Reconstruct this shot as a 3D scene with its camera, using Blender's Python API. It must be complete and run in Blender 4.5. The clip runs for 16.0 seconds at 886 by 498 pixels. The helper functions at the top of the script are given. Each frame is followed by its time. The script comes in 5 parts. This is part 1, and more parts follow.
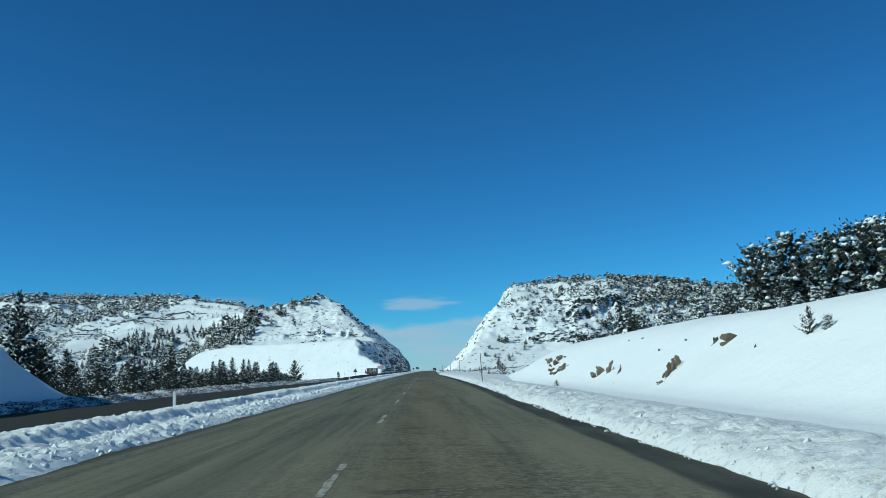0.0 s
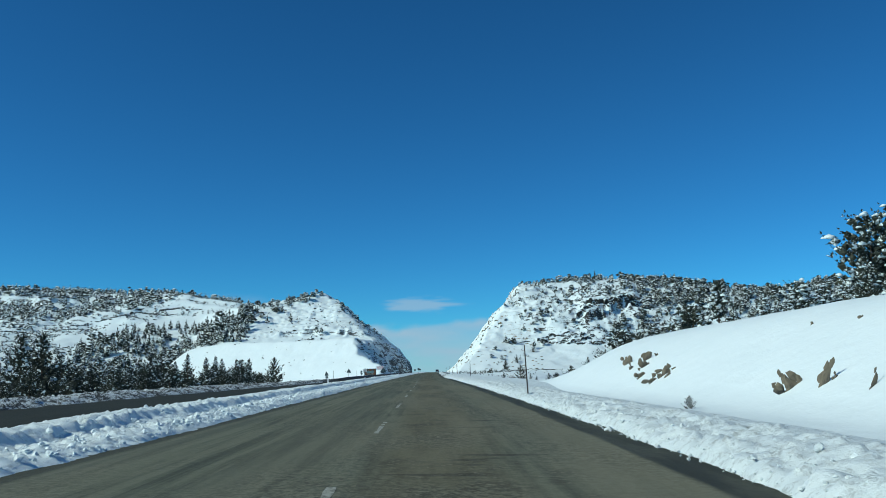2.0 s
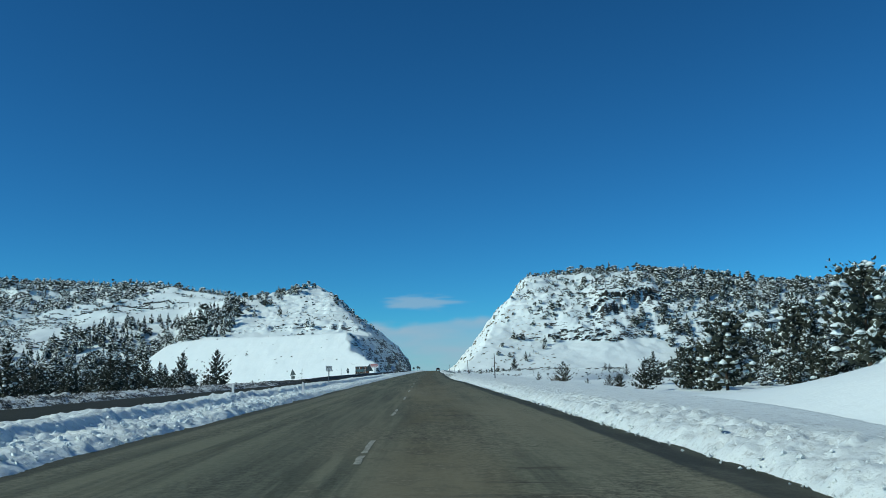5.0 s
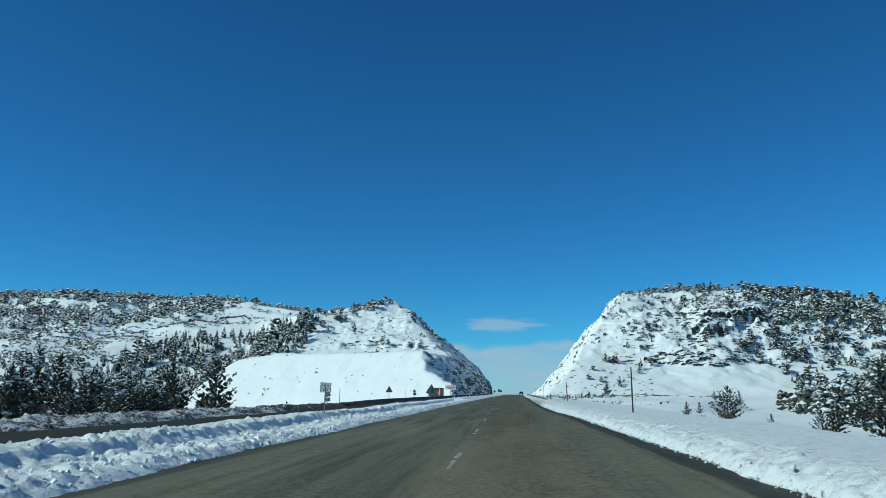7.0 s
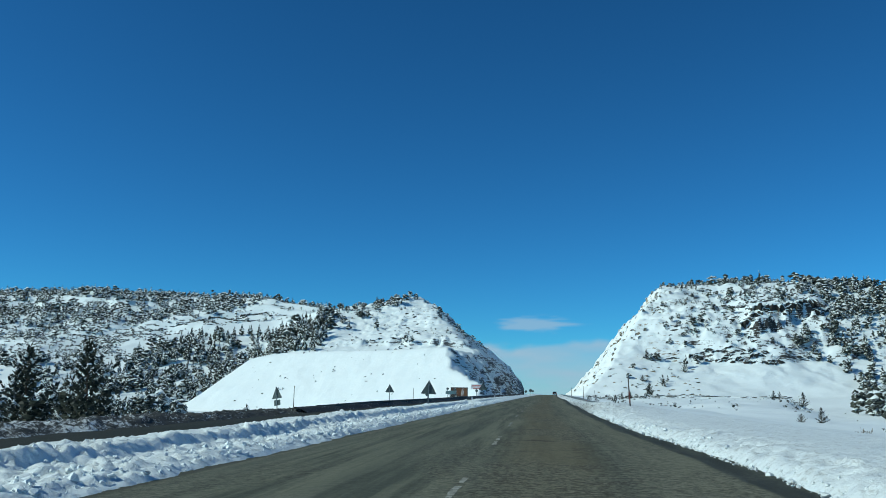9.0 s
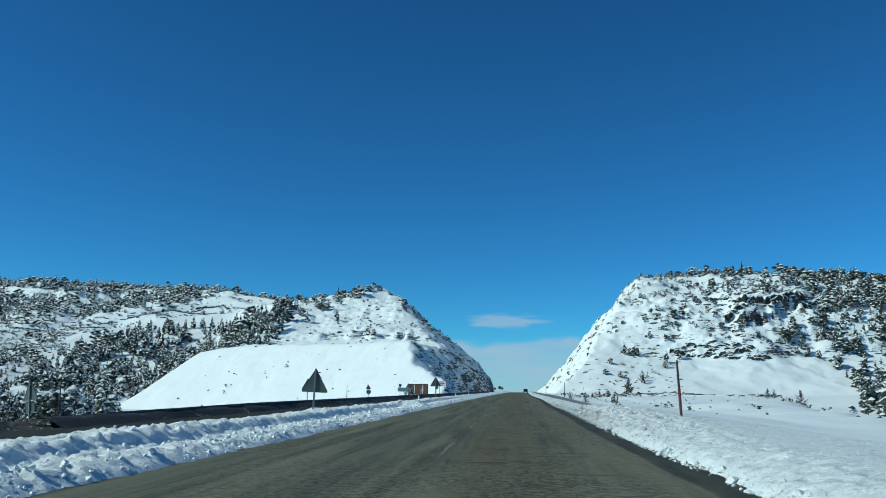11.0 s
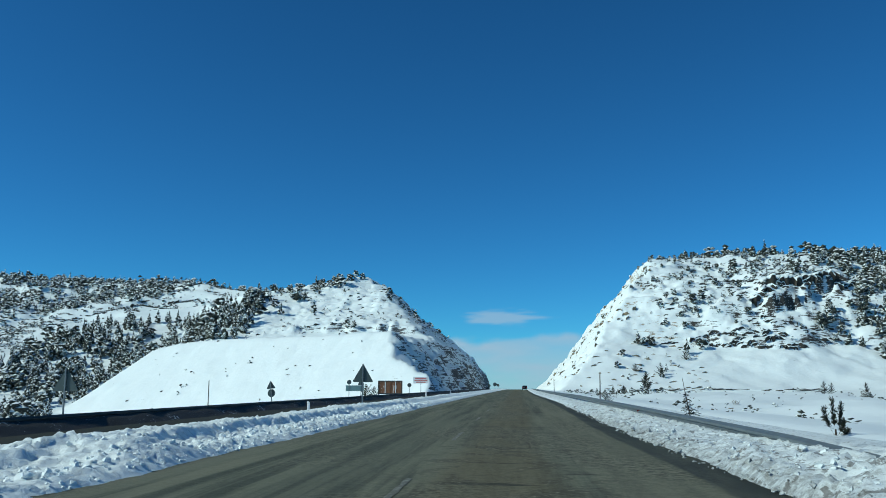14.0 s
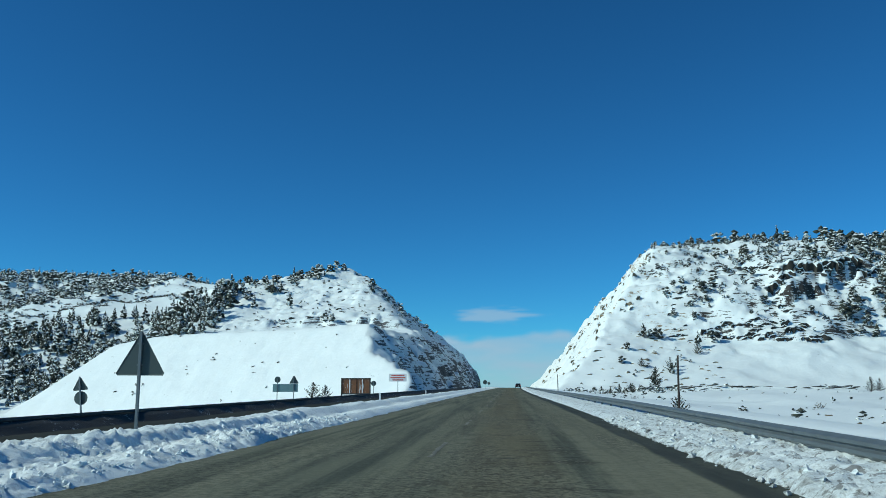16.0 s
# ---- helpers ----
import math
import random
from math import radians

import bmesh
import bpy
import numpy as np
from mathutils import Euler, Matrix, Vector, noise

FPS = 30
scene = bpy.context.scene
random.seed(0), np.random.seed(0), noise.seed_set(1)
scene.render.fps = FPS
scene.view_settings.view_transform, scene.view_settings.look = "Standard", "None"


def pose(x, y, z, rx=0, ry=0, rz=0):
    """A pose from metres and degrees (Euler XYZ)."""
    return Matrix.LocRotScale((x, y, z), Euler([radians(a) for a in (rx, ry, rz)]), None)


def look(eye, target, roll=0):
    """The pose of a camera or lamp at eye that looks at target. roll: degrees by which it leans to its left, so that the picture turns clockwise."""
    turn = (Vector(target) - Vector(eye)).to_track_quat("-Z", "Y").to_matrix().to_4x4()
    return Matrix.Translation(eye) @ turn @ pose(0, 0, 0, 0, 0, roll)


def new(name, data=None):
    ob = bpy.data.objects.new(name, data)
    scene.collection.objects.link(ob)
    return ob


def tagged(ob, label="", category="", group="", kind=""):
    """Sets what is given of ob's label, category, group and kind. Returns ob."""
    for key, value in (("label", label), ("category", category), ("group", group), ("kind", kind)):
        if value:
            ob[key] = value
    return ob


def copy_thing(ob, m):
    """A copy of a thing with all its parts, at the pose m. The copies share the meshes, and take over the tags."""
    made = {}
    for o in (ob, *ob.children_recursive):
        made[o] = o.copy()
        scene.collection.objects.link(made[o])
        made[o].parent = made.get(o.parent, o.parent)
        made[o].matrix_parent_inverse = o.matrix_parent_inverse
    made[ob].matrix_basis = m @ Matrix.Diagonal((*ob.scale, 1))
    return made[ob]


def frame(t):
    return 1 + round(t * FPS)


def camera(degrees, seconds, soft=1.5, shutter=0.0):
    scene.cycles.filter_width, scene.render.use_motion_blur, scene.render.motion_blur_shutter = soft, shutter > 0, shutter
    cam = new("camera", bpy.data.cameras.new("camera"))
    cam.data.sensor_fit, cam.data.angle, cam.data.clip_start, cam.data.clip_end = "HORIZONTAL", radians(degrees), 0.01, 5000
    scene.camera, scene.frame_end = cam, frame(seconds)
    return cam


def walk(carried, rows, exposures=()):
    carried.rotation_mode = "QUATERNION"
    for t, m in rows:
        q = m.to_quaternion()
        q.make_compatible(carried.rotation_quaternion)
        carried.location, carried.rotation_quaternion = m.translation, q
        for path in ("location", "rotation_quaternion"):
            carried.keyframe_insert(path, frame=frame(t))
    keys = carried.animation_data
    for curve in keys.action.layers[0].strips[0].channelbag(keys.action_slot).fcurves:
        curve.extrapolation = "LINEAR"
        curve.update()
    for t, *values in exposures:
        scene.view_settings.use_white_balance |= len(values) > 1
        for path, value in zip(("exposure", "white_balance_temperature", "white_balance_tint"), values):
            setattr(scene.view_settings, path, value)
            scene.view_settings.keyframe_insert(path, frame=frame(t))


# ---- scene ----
cam = camera(55.15, 16.0, soft=0.7)
ROWS = [
    (0.0, -0.000, 0.00, 1.250, 8.00, 1.95, -1.14),
    (0.5, -0.035, 6.89, 1.250, 8.19, 1.06, -1.19),
    (1.0, -0.067, 13.63, 1.250, 8.19, 0.93, -1.03),
    (1.5, -0.097, 20.22, 1.250, 8.12, 1.12, -1.00),
    (2.0, -0.124, 26.68, 1.250, 8.12, 1.07, -1.01),
    (2.5, -0.149, 33.04, 1.250, 8.13, 0.97, -1.01),
    (3.0, -0.172, 39.35, 1.250, 8.06, 0.88, -1.03),
    (3.2, -0.181, 41.91, 1.250, 8.07, 0.68, -1.13),
    (5.3, -0.268, 73.03, 1.250, 7.98, 0.84, -0.97),
    (5.5, -0.275, 76.40, 1.250, 7.94, 0.42, -0.51),
    (6.0, -0.291, 84.88, 1.250, 8.55, -0.17, 0.73),
    (6.5, -0.303, 93.06, 1.250, 9.40, -0.51, 2.61),
    (7.0, -0.312, 100.92, 1.250, 9.53, -0.64, 4.44),
    (7.5, -0.318, 108.58, 1.250, 9.51, -0.80, 5.68),
    (8.0, -0.322, 116.03, 1.250, 9.48, -0.69, 6.11),
    (8.2, -0.323, 118.97, 1.250, 9.54, -0.60, 6.18),
    (10.3, -0.313, 146.90, 1.250, 9.36, -1.13, 7.08),
    (10.5, -0.310, 149.89, 1.250, 9.32, -1.20, 6.72),
    (11.0, -0.301, 157.45, 1.250, 9.35, -0.76, 4.62),
    (11.5, -0.289, 164.92, 1.250, 9.33, -0.70, 4.42),
    (12.0, -0.276, 171.92, 1.250, 9.31, -0.65, 4.40),
    (12.5, -0.261, 179.09, 1.250, 9.25, -0.65, 4.39),
    (13.0, -0.243, 186.31, 1.250, 9.18, -0.69, 4.36),
    (13.5, -0.223, 193.71, 1.250, 9.18, -0.59, 4.39),
    (14.0, -0.201, 200.99, 1.250, 9.20, -0.10, 4.46),
    (14.5, -0.178, 207.89, 1.250, 9.18, -0.11, 4.46),
    (15.0, -0.151, 215.16, 1.250, 9.14, -0.09, 4.41),
    (15.5, -0.122, 222.53, 1.250, 9.11, 0.00, 4.23),
    (16.0, -0.092, 229.68, 1.250, 9.09, 0.16, 3.95),
]
walk(cam, [(t, pose(x, y, z, 90 + pitch, roll, yaw)) for t, x, y, z, pitch, roll, yaw in ROWS],
     exposures=[(0.0, 0.02, 6500, 3), (1.8, 0.02, 6500, 3), (3.0, -0.10, 6500, 3), (5.5, -0.13, 6500, 3), (7.0, -0.02, 6500, 3), (8.0, 0.02, 6500, 3), (16.0, 0.02, 6500, 3)])

# ---- world and light ----
SUN = Vector((-0.77, -0.27, 0.58)).normalized()
world = bpy.data.worlds.new("world")
scene.world = world
world.use_nodes = True
wn = world.node_tree.nodes
wl = world.node_tree.links
sky = wn.new("ShaderNodeTexSky")
sky.sky_type = "NISHITA"
sky.sun_disc = False
sky.sun_elevation = math.asin(SUN.z)
sky.sun_rotation = math.atan2(SUN.x, SUN.y)
sky.altitude = 2500
sky.air_density, sky.dust_density, sky.ozone_density = 1.0, 0.0, 6.0
deep = wn.new("ShaderNodeGamma")
deep.inputs[1].default_value = 1.2
tint = wn.new("ShaderNodeMix")
tint.data_type, tint.blend_type = "RGBA", "MULTIPLY"
tint.inputs[0].default_value = 1.0
tint.inputs[7].default_value = (0.205, 0.61, 0.712, 1)
wl.new(sky.outputs[0], deep.inputs[0])
wl.new(deep.outputs[0], tint.inputs[6])
wl.new(tint.outputs[2], wn["Background"].inputs[0])
wn["Background"].inputs[1].default_value = 0.102
lamp = bpy.data.lights.new("sun", "SUN")
lamp.energy, lamp.angle, lamp.color = 3.3, radians(0.5), (0.925, 1.0, 0.925)
sun = new("sun", lamp)
sun.matrix_world = look(SUN * 100, (0, 0, 0))


# ---- noise and mesh tools ----
def lattice(ix, iy, seed):
    h = (ix.astype(np.int64) * 374761393 + iy.astype(np.int64) * 668265263 + seed * 1442695041) & 0xFFFFFFFF
    h = ((h ^ (h >> 13)) * 1274126177) & 0xFFFFFFFF
    return ((h ^ (h >> 16)) & 0xFFFF) / 32767.5 - 1.0


def vn(x, y, seed=0):
    """Smooth noise in -1..1 on arrays."""
    x, y = np.asarray(x, float), np.asarray(y, float)
    ix, iy = np.floor(x), np.floor(y)
    fx, fy = x - ix, y - iy
    fx, fy = fx * fx * (3 - 2 * fx), fy * fy * (3 - 2 * fy)
    a, b = lattice(ix, iy, seed), lattice(ix + 1, iy, seed)
    c, d = lattice(ix, iy + 1, seed), lattice(ix + 1, iy + 1, seed)
    return (a * (1 - fx) + b * fx) * (1 - fy) + (c * (1 - fx) + d * fx) * fy


def fbm(x, y, octaves=4, seed=0):
    out, amp, tot = 0.0, 1.0, 0.0
    for k in range(octaves):
        out, tot = out + amp * vn(x * 2 ** k + 17 * k, y * 2 ** k - 9 * k, seed + k), tot + amp
        amp *= 0.5
    return out / tot


def lumps(x, y, octaves=3, seed=0):
    """Rounded heaps with sharp creases, 0..1."""
    out, amp, tot = 0.0, 1.0, 0.0
    for k in range(octaves):
        out, tot = out + amp * np.abs(vn(x * 2 ** k + 31 * k, y * 2 ** k + 7 * k, seed + k)), tot + amp
        amp *= 0.55
    return out / tot * 1.7


def rubble(x, y, seed=0):
    """Broken blocks, each a tilted facet of its own height, about -0.5..1."""
    x, y = np.asarray(x, float), np.asarray(y, float)
    ix, iy = np.floor(x), np.floor(y)
    best, out = np.full(x.shape, 9.0), np.zeros(x.shape)
    for dx in (-1, 0, 1):
        for dy in (-1, 0, 1):
            cx, cy = ix + dx, iy + dy
            px, py = x - cx - 0.5 - 0.45 * lattice(cx, cy, seed), y - cy - 0.5 - 0.45 * lattice(cx, cy, seed + 1)
            d = px * px + py * py
            h = 0.5 * lattice(cx, cy, seed + 2) + 1.0 * (px * lattice(cx, cy, seed + 3) + py * lattice(cx, cy, seed + 4)) + 0.25 - 0.15 * d
            near = d < best
            best, out = np.where(near, d, best), np.where(near, h, out)
    return out


def sstep(a, b, x):
    t = np.clip((np.asarray(x, float) - a) / (b - a), 0, 1)
    return t * t * (3 - 2 * t)


def mesh_of(name, verts, faces, material, smooth=True):
    me = bpy.data.meshes.new(name)
    me.from_pydata(verts, [], faces)
    me.materials.append(material)
    if smooth:
        me.polygons.foreach_set("use_smooth", np.ones(len(me.polygons), bool))
    me.update()
    return me


def grid_mesh(name, X, Y, Z, material, smooth=True):
    """A sheet from 2D arrays."""
    n, m = X.shape
    me = bpy.data.meshes.new(name)
    co = np.stack([X, Y, Z], 2).reshape(-1, 3).astype(np.float32)
    i = np.arange(n * m).reshape(n, m)
    q = np.stack([i[:-1, :-1], i[:-1, 1:], i[1:, 1:], i[1:, :-1]], 2).reshape(-1, 4)
    me.vertices.add(n * m)
    me.vertices.foreach_set("co", co.ravel())
    me.loops.add(q.size)
    me.loops.foreach_set("vertex_index", q.ravel().astype(np.int32))
    me.polygons.add(len(q))
    me.polygons.foreach_set("loop_start", np.arange(0, q.size, 4, dtype=np.int32))
    me.polygons.foreach_set("loop_total", np.full(len(q), 4, np.int32))
    me.polygons.foreach_set("use_smooth", np.full(len(q), smooth, bool))
    me.materials.append(material)
    me.update(calc_edges=True)
    me.validate()
    return me


def part(name, bm, material, parent, label=""):
    me = bpy.data.meshes.new(name)
    bm.to_mesh(me)
    bm.free()
    me.materials.append(material)
    ob = new(name, me)
    ob.parent = parent
    return tagged(ob, label) if label else ob


def part_me(name, me, parent, label=""):
    ob = new(name, me)
    ob.parent = parent
    return tagged(ob, label) if label else ob


def box_bm(bm, cx, cy, cz, sx, sy, sz, bevel=0.0):
    r = bmesh.ops.create_cube(bm, size=1.0, matrix=Matrix.Translation((cx, cy, cz)) @ Matrix.Diagonal((sx, sy, sz, 1)))
    if bevel:
        es = list({e for v in r["verts"] for e in v.link_edges})
        bmesh.ops.bevel(bm, geom=es, offset=bevel, segments=2, affect="EDGES")
    return bm


def cyl_bm(bm, r1, r2, z0, z1, seg=10, x=0.0, y=0.0):
    bmesh.ops.create_cone(bm, cap_ends=True, segments=seg, radius1=r1, radius2=r2, depth=z1 - z0, matrix=Matrix.Translation((x, y, (z0 + z1) / 2)))
    return bm


# ---- materials ----
class Mat:
    """A node material with short calls."""

    def __init__(self, name, rough=0.8, metal=0.0):
        self.m = bpy.data.materials.new(name)
        self.m.use_nodes = True
        self.n, self.l = self.m.node_tree.nodes, self.m.node_tree.links
        self.b = self.n["Principled BSDF"]
        self.b.inputs["Roughness"].default_value = rough
        self.b.inputs["Metallic"].default_value = metal
        self.co = self.n.new("ShaderNodeTexCoord")

    def put(self, socket, value):
        if hasattr(value, "is_linked"):
            self.l.new(value, socket)
        else:
            socket.default_value = value

    def scaled(self, scale, source=None):
        mp = self.n.new("ShaderNodeMapping")
        self.l.new(source or self.co.outputs["Object"], mp.inputs["Vector"])
        mp.inputs["Scale"].default_value = scale
        return mp.outputs[0]

    def noise(self, scale, detail=4.0, stretch=None, rough=0.55, distort=0.0):
        t = self.n.new("ShaderNodeTexNoise")
        self.l.new(self.scaled(stretch) if stretch else self.co.outputs["Object"], t.inputs["Vector"])
        t.inputs["Scale"].default_value, t.inputs["Detail"].default_value = scale, detail
        t.inputs["Roughness"].default_value, t.inputs["Distortion"].default_value = rough, distort
        return t.outputs["Fac"]

    def ramp(self, fac, stops):
        r = self.n.new("ShaderNodeValToRGB")
        self.l.new(fac, r.inputs[0])
        while len(r.color_ramp.elements) < len(stops):
            r.color_ramp.elements.new(0.5)
        for e, (p, c) in zip(r.color_ramp.elements, stops):
            e.position, e.color = p, (*c, 1) if len(c) == 3 else c
        return r.outputs[0]

    def range(self, v, a, b, c=0.0, d=1.0):
        r = self.n.new("ShaderNodeMapRange")
        r.interpolation_type = "SMOOTHSTEP"
        self.put(r.inputs[0], v)
        for i, k in enumerate((a, b, c, d)):
            r.inputs[i + 1].default_value = k
        return r.outputs[0]

    def math(self, op, a, b=0.0):
        r = self.n.new("ShaderNodeMath")
        r.operation = op
        self.put(r.inputs[0], a)
        self.put(r.inputs[1], b)
        return r.outputs[0]

    def mix(self, fac, a, b, blend="MIX"):
        r = self.n.new("ShaderNodeMix")
        r.data_type, r.blend_type = "RGBA", blend
        self.put(r.inputs[0], fac)
        self.put(r.inputs[6], a if hasattr(a, "is_linked") else (*a, 1))
        self.put(r.inputs[7], b if hasattr(b, "is_linked") else (*b, 1))
        return r.outputs[2]

    def normal_z(self):
        g, s = self.n.new("ShaderNodeNewGeometry"), self.n.new("ShaderNodeSeparateXYZ")
        self.l.new(g.outputs["Normal"], s.inputs[0])
        return s.outputs[2]

    def normal_x(self):
        g, s = self.n.new("ShaderNodeNewGeometry"), self.n.new("ShaderNodeSeparateXYZ")
        self.l.new(g.outputs["Normal"], s.inputs[0])
        return s.outputs[0]

    def axis(self, k):
        s = self.n.new("ShaderNodeSeparateXYZ")
        self.l.new(self.co.outputs["Object"], s.inputs[0])
        return s.outputs[k]

    def island(self):
        return self.n.new("ShaderNodeNewGeometry").outputs["Random Per Island"]

    def each(self):
        return self.n.new("ShaderNodeObjectInfo").outputs["Random"]

    def bump(self, height, strength=0.3, distance=0.05):
        r = self.n.new("ShaderNodeBump")
        r.inputs["Strength"].default_value, r.inputs["Distance"].default_value = strength, distance
        self.l.new(height, r.inputs["Height"])
        self.l.new(r.outputs[0], self.b.inputs["Normal"])
        return self

    def color(self, c):
        self.put(self.b.inputs["Base Color"], c if hasattr(c, "is_linked") else (*c, 1))
        return self

    def rough(self, r):
        self.put(self.b.inputs["Roughness"], r)
        return self


SNOW_A, SNOW_B = (0.75, 0.82, 0.82), (0.83, 0.885, 0.875)


def make_snow():
    m = Mat("snow", 0.65)
    m.color(m.mix(m.noise(0.35, 5), SNOW_A, SNOW_B))
    return m.bump(m.math("ADD", m.noise(1.2, 4), m.math("MULTIPLY", m.noise(9, 5), 0.35)), 0.35, 0.12).m


def make_bank_snow():
    m = Mat("plowed_snow", 0.6)
    x, y = m.axis(0), m.axis(1)
    right = m.range(x, 1.5, 3.0)
    dirt = m.range(m.noise(5.0, 6, rough=0.78), 0.50, 0.66)
    # 0.32 covers the median's dirt and the shadows among its lumps.
    side = m.math("ADD", 0.32, m.math("MULTIPLY", right, m.range(y, 170, 198, 0.10, 0.24)))
    # One even grey for the right berm's grime and its softer shading.
    grime_shade = m.math("MULTIPLY", m.math("MULTIPLY", right, m.range(x, 8.0, 5.4)), m.range(y, 168, 195, 0.10, 0.12))
    c = m.mix(m.math("ADD", m.math("MULTIPLY", dirt, side), grime_shade), m.mix(m.noise(3, 4), SNOW_A, SNOW_B), (0.20, 0.20, 0.18))
    fleck = m.range(m.noise(12.0, 5, stretch=(1.1, 0.8, 1), rough=0.7), 0.60, 0.68)
    far = m.math("MULTIPLY", right, m.range(y, 170, 196, 0.30, 0.65))
    c = m.mix(m.math("MULTIPLY", fleck, far), c, (0.06, 0.062, 0.055))
    clot = m.math("MULTIPLY", m.range(m.noise(4.2, 4, stretch=(1, 0.8, 1), rough=0.6), 0.585, 0.625), m.math("MULTIPLY", right, m.range(y, 176, 194, 0, 0.70)))
    clot = m.math("MULTIPLY", clot, m.range(x, 6.6, 4.6))
    c = m.mix(clot, c, (0.10, 0.088, 0.072))
    reach = m.math("ADD", x, m.math("MULTIPLY", m.math("SUBTRACT", m.noise(3.5, 5, rough=0.75), 0.5), 2.6))
    mud = m.math("MULTIPLY", m.range(y, 176, 200, 0, 0.72), m.math("MULTIPLY", right, m.range(reach, 3.9, 3.0)))
    mud = m.math("MULTIPLY", mud, m.range(m.noise(9, 5, rough=0.75), 0.34, 0.60, 0.35, 1.0))
    m.color(m.mix(mud, c, (0.085, 0.080, 0.065)))
    return m.bump(m.math("ADD", m.noise(7, 5, rough=0.7), m.math("MULTIPLY", m.noise(19, 4, rough=0.75), 0.6)), 0.55, 0.06).m


def make_dirty_snow(name, lo, hi, dirt, worse=0.0):
    m = Mat(name, 0.8)
    f = m.math("ADD", m.math("MULTIPLY", m.noise(1.1, 4, stretch=(1, 0.5, 1)), 0.4), m.math("MULTIPLY", m.noise(6.0, 5, rough=0.75), 0.6))
    if worse:
        f = m.math("SUBTRACT", f, m.range(m.axis(1), 150, 178, 0, worse))
    m.color(m.mix(m.range(f, lo, hi), dirt, (0.66, 0.70, 0.71)))
    return m.bump(m.noise(8, 6, rough=0.7), 0.7, 0.08).m


def make_snow_rock(name, lo, hi, rock_a, rock_b, speck, grain, sunward_snow=0.13, bare=0.0, tan=None):
    """Snow that lies on all but the steep faces of rock, broken up along the strata; sunlit -x faces are whitened,
    shaded +x faces darkened, by the snow share.
    """
    m = Mat(name, 0.75)
    big = m.math("SUBTRACT", m.noise(0.10, 3), 0.5)
    fine = m.math("SUBTRACT", m.noise(grain, 5, stretch=(0.45, 0.45, 2.3), rough=0.66), 0.5)
    nz = m.math("ADD", m.normal_z(), m.math("ADD", m.math("MULTIPLY", fine, speck), m.math("MULTIPLY", big, 0.45)))
    shelf = m.range(m.noise(1.0, 4, stretch=(0.30, 0.30, 2.4), rough=0.7, distort=0.5), 0.52, 0.60)
    # Light and shade put into the colour: more snow sunward, less on shaded faces.
    sunward = m.math("MAXIMUM", m.math("MULTIPLY", m.normal_x(), -sunward_snow), 0.0)
    shade_side = m.math("MAXIMUM", m.math("MULTIPLY", m.normal_x(), bare), 0.0)
    nz = m.math("ADD", m.math("SUBTRACT", m.math("ADD", nz, sunward), shade_side), m.math("MULTIPLY", shelf, 0.24))
    f = m.range(nz, lo, hi)
    rock = m.mix(m.noise(0.25, 6, stretch=(1, 1, 2.5), rough=0.7), rock_a, rock_b)
    rock = m.mix(m.range(m.noise(1.7, 4), 0.5, 0.75), rock, (0.03, 0.03, 0.028))
    # Rock of the sunward cut turns pale tan towards smaller x.
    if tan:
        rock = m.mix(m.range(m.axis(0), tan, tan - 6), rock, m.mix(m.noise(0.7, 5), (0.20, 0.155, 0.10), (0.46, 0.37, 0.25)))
    m.color(m.mix(f, rock, m.mix(m.noise(0.3, 4), SNOW_A, SNOW_B)))
    return m.bump(m.noise(0.8, 7, rough=0.65), 0.4, 0.4).m


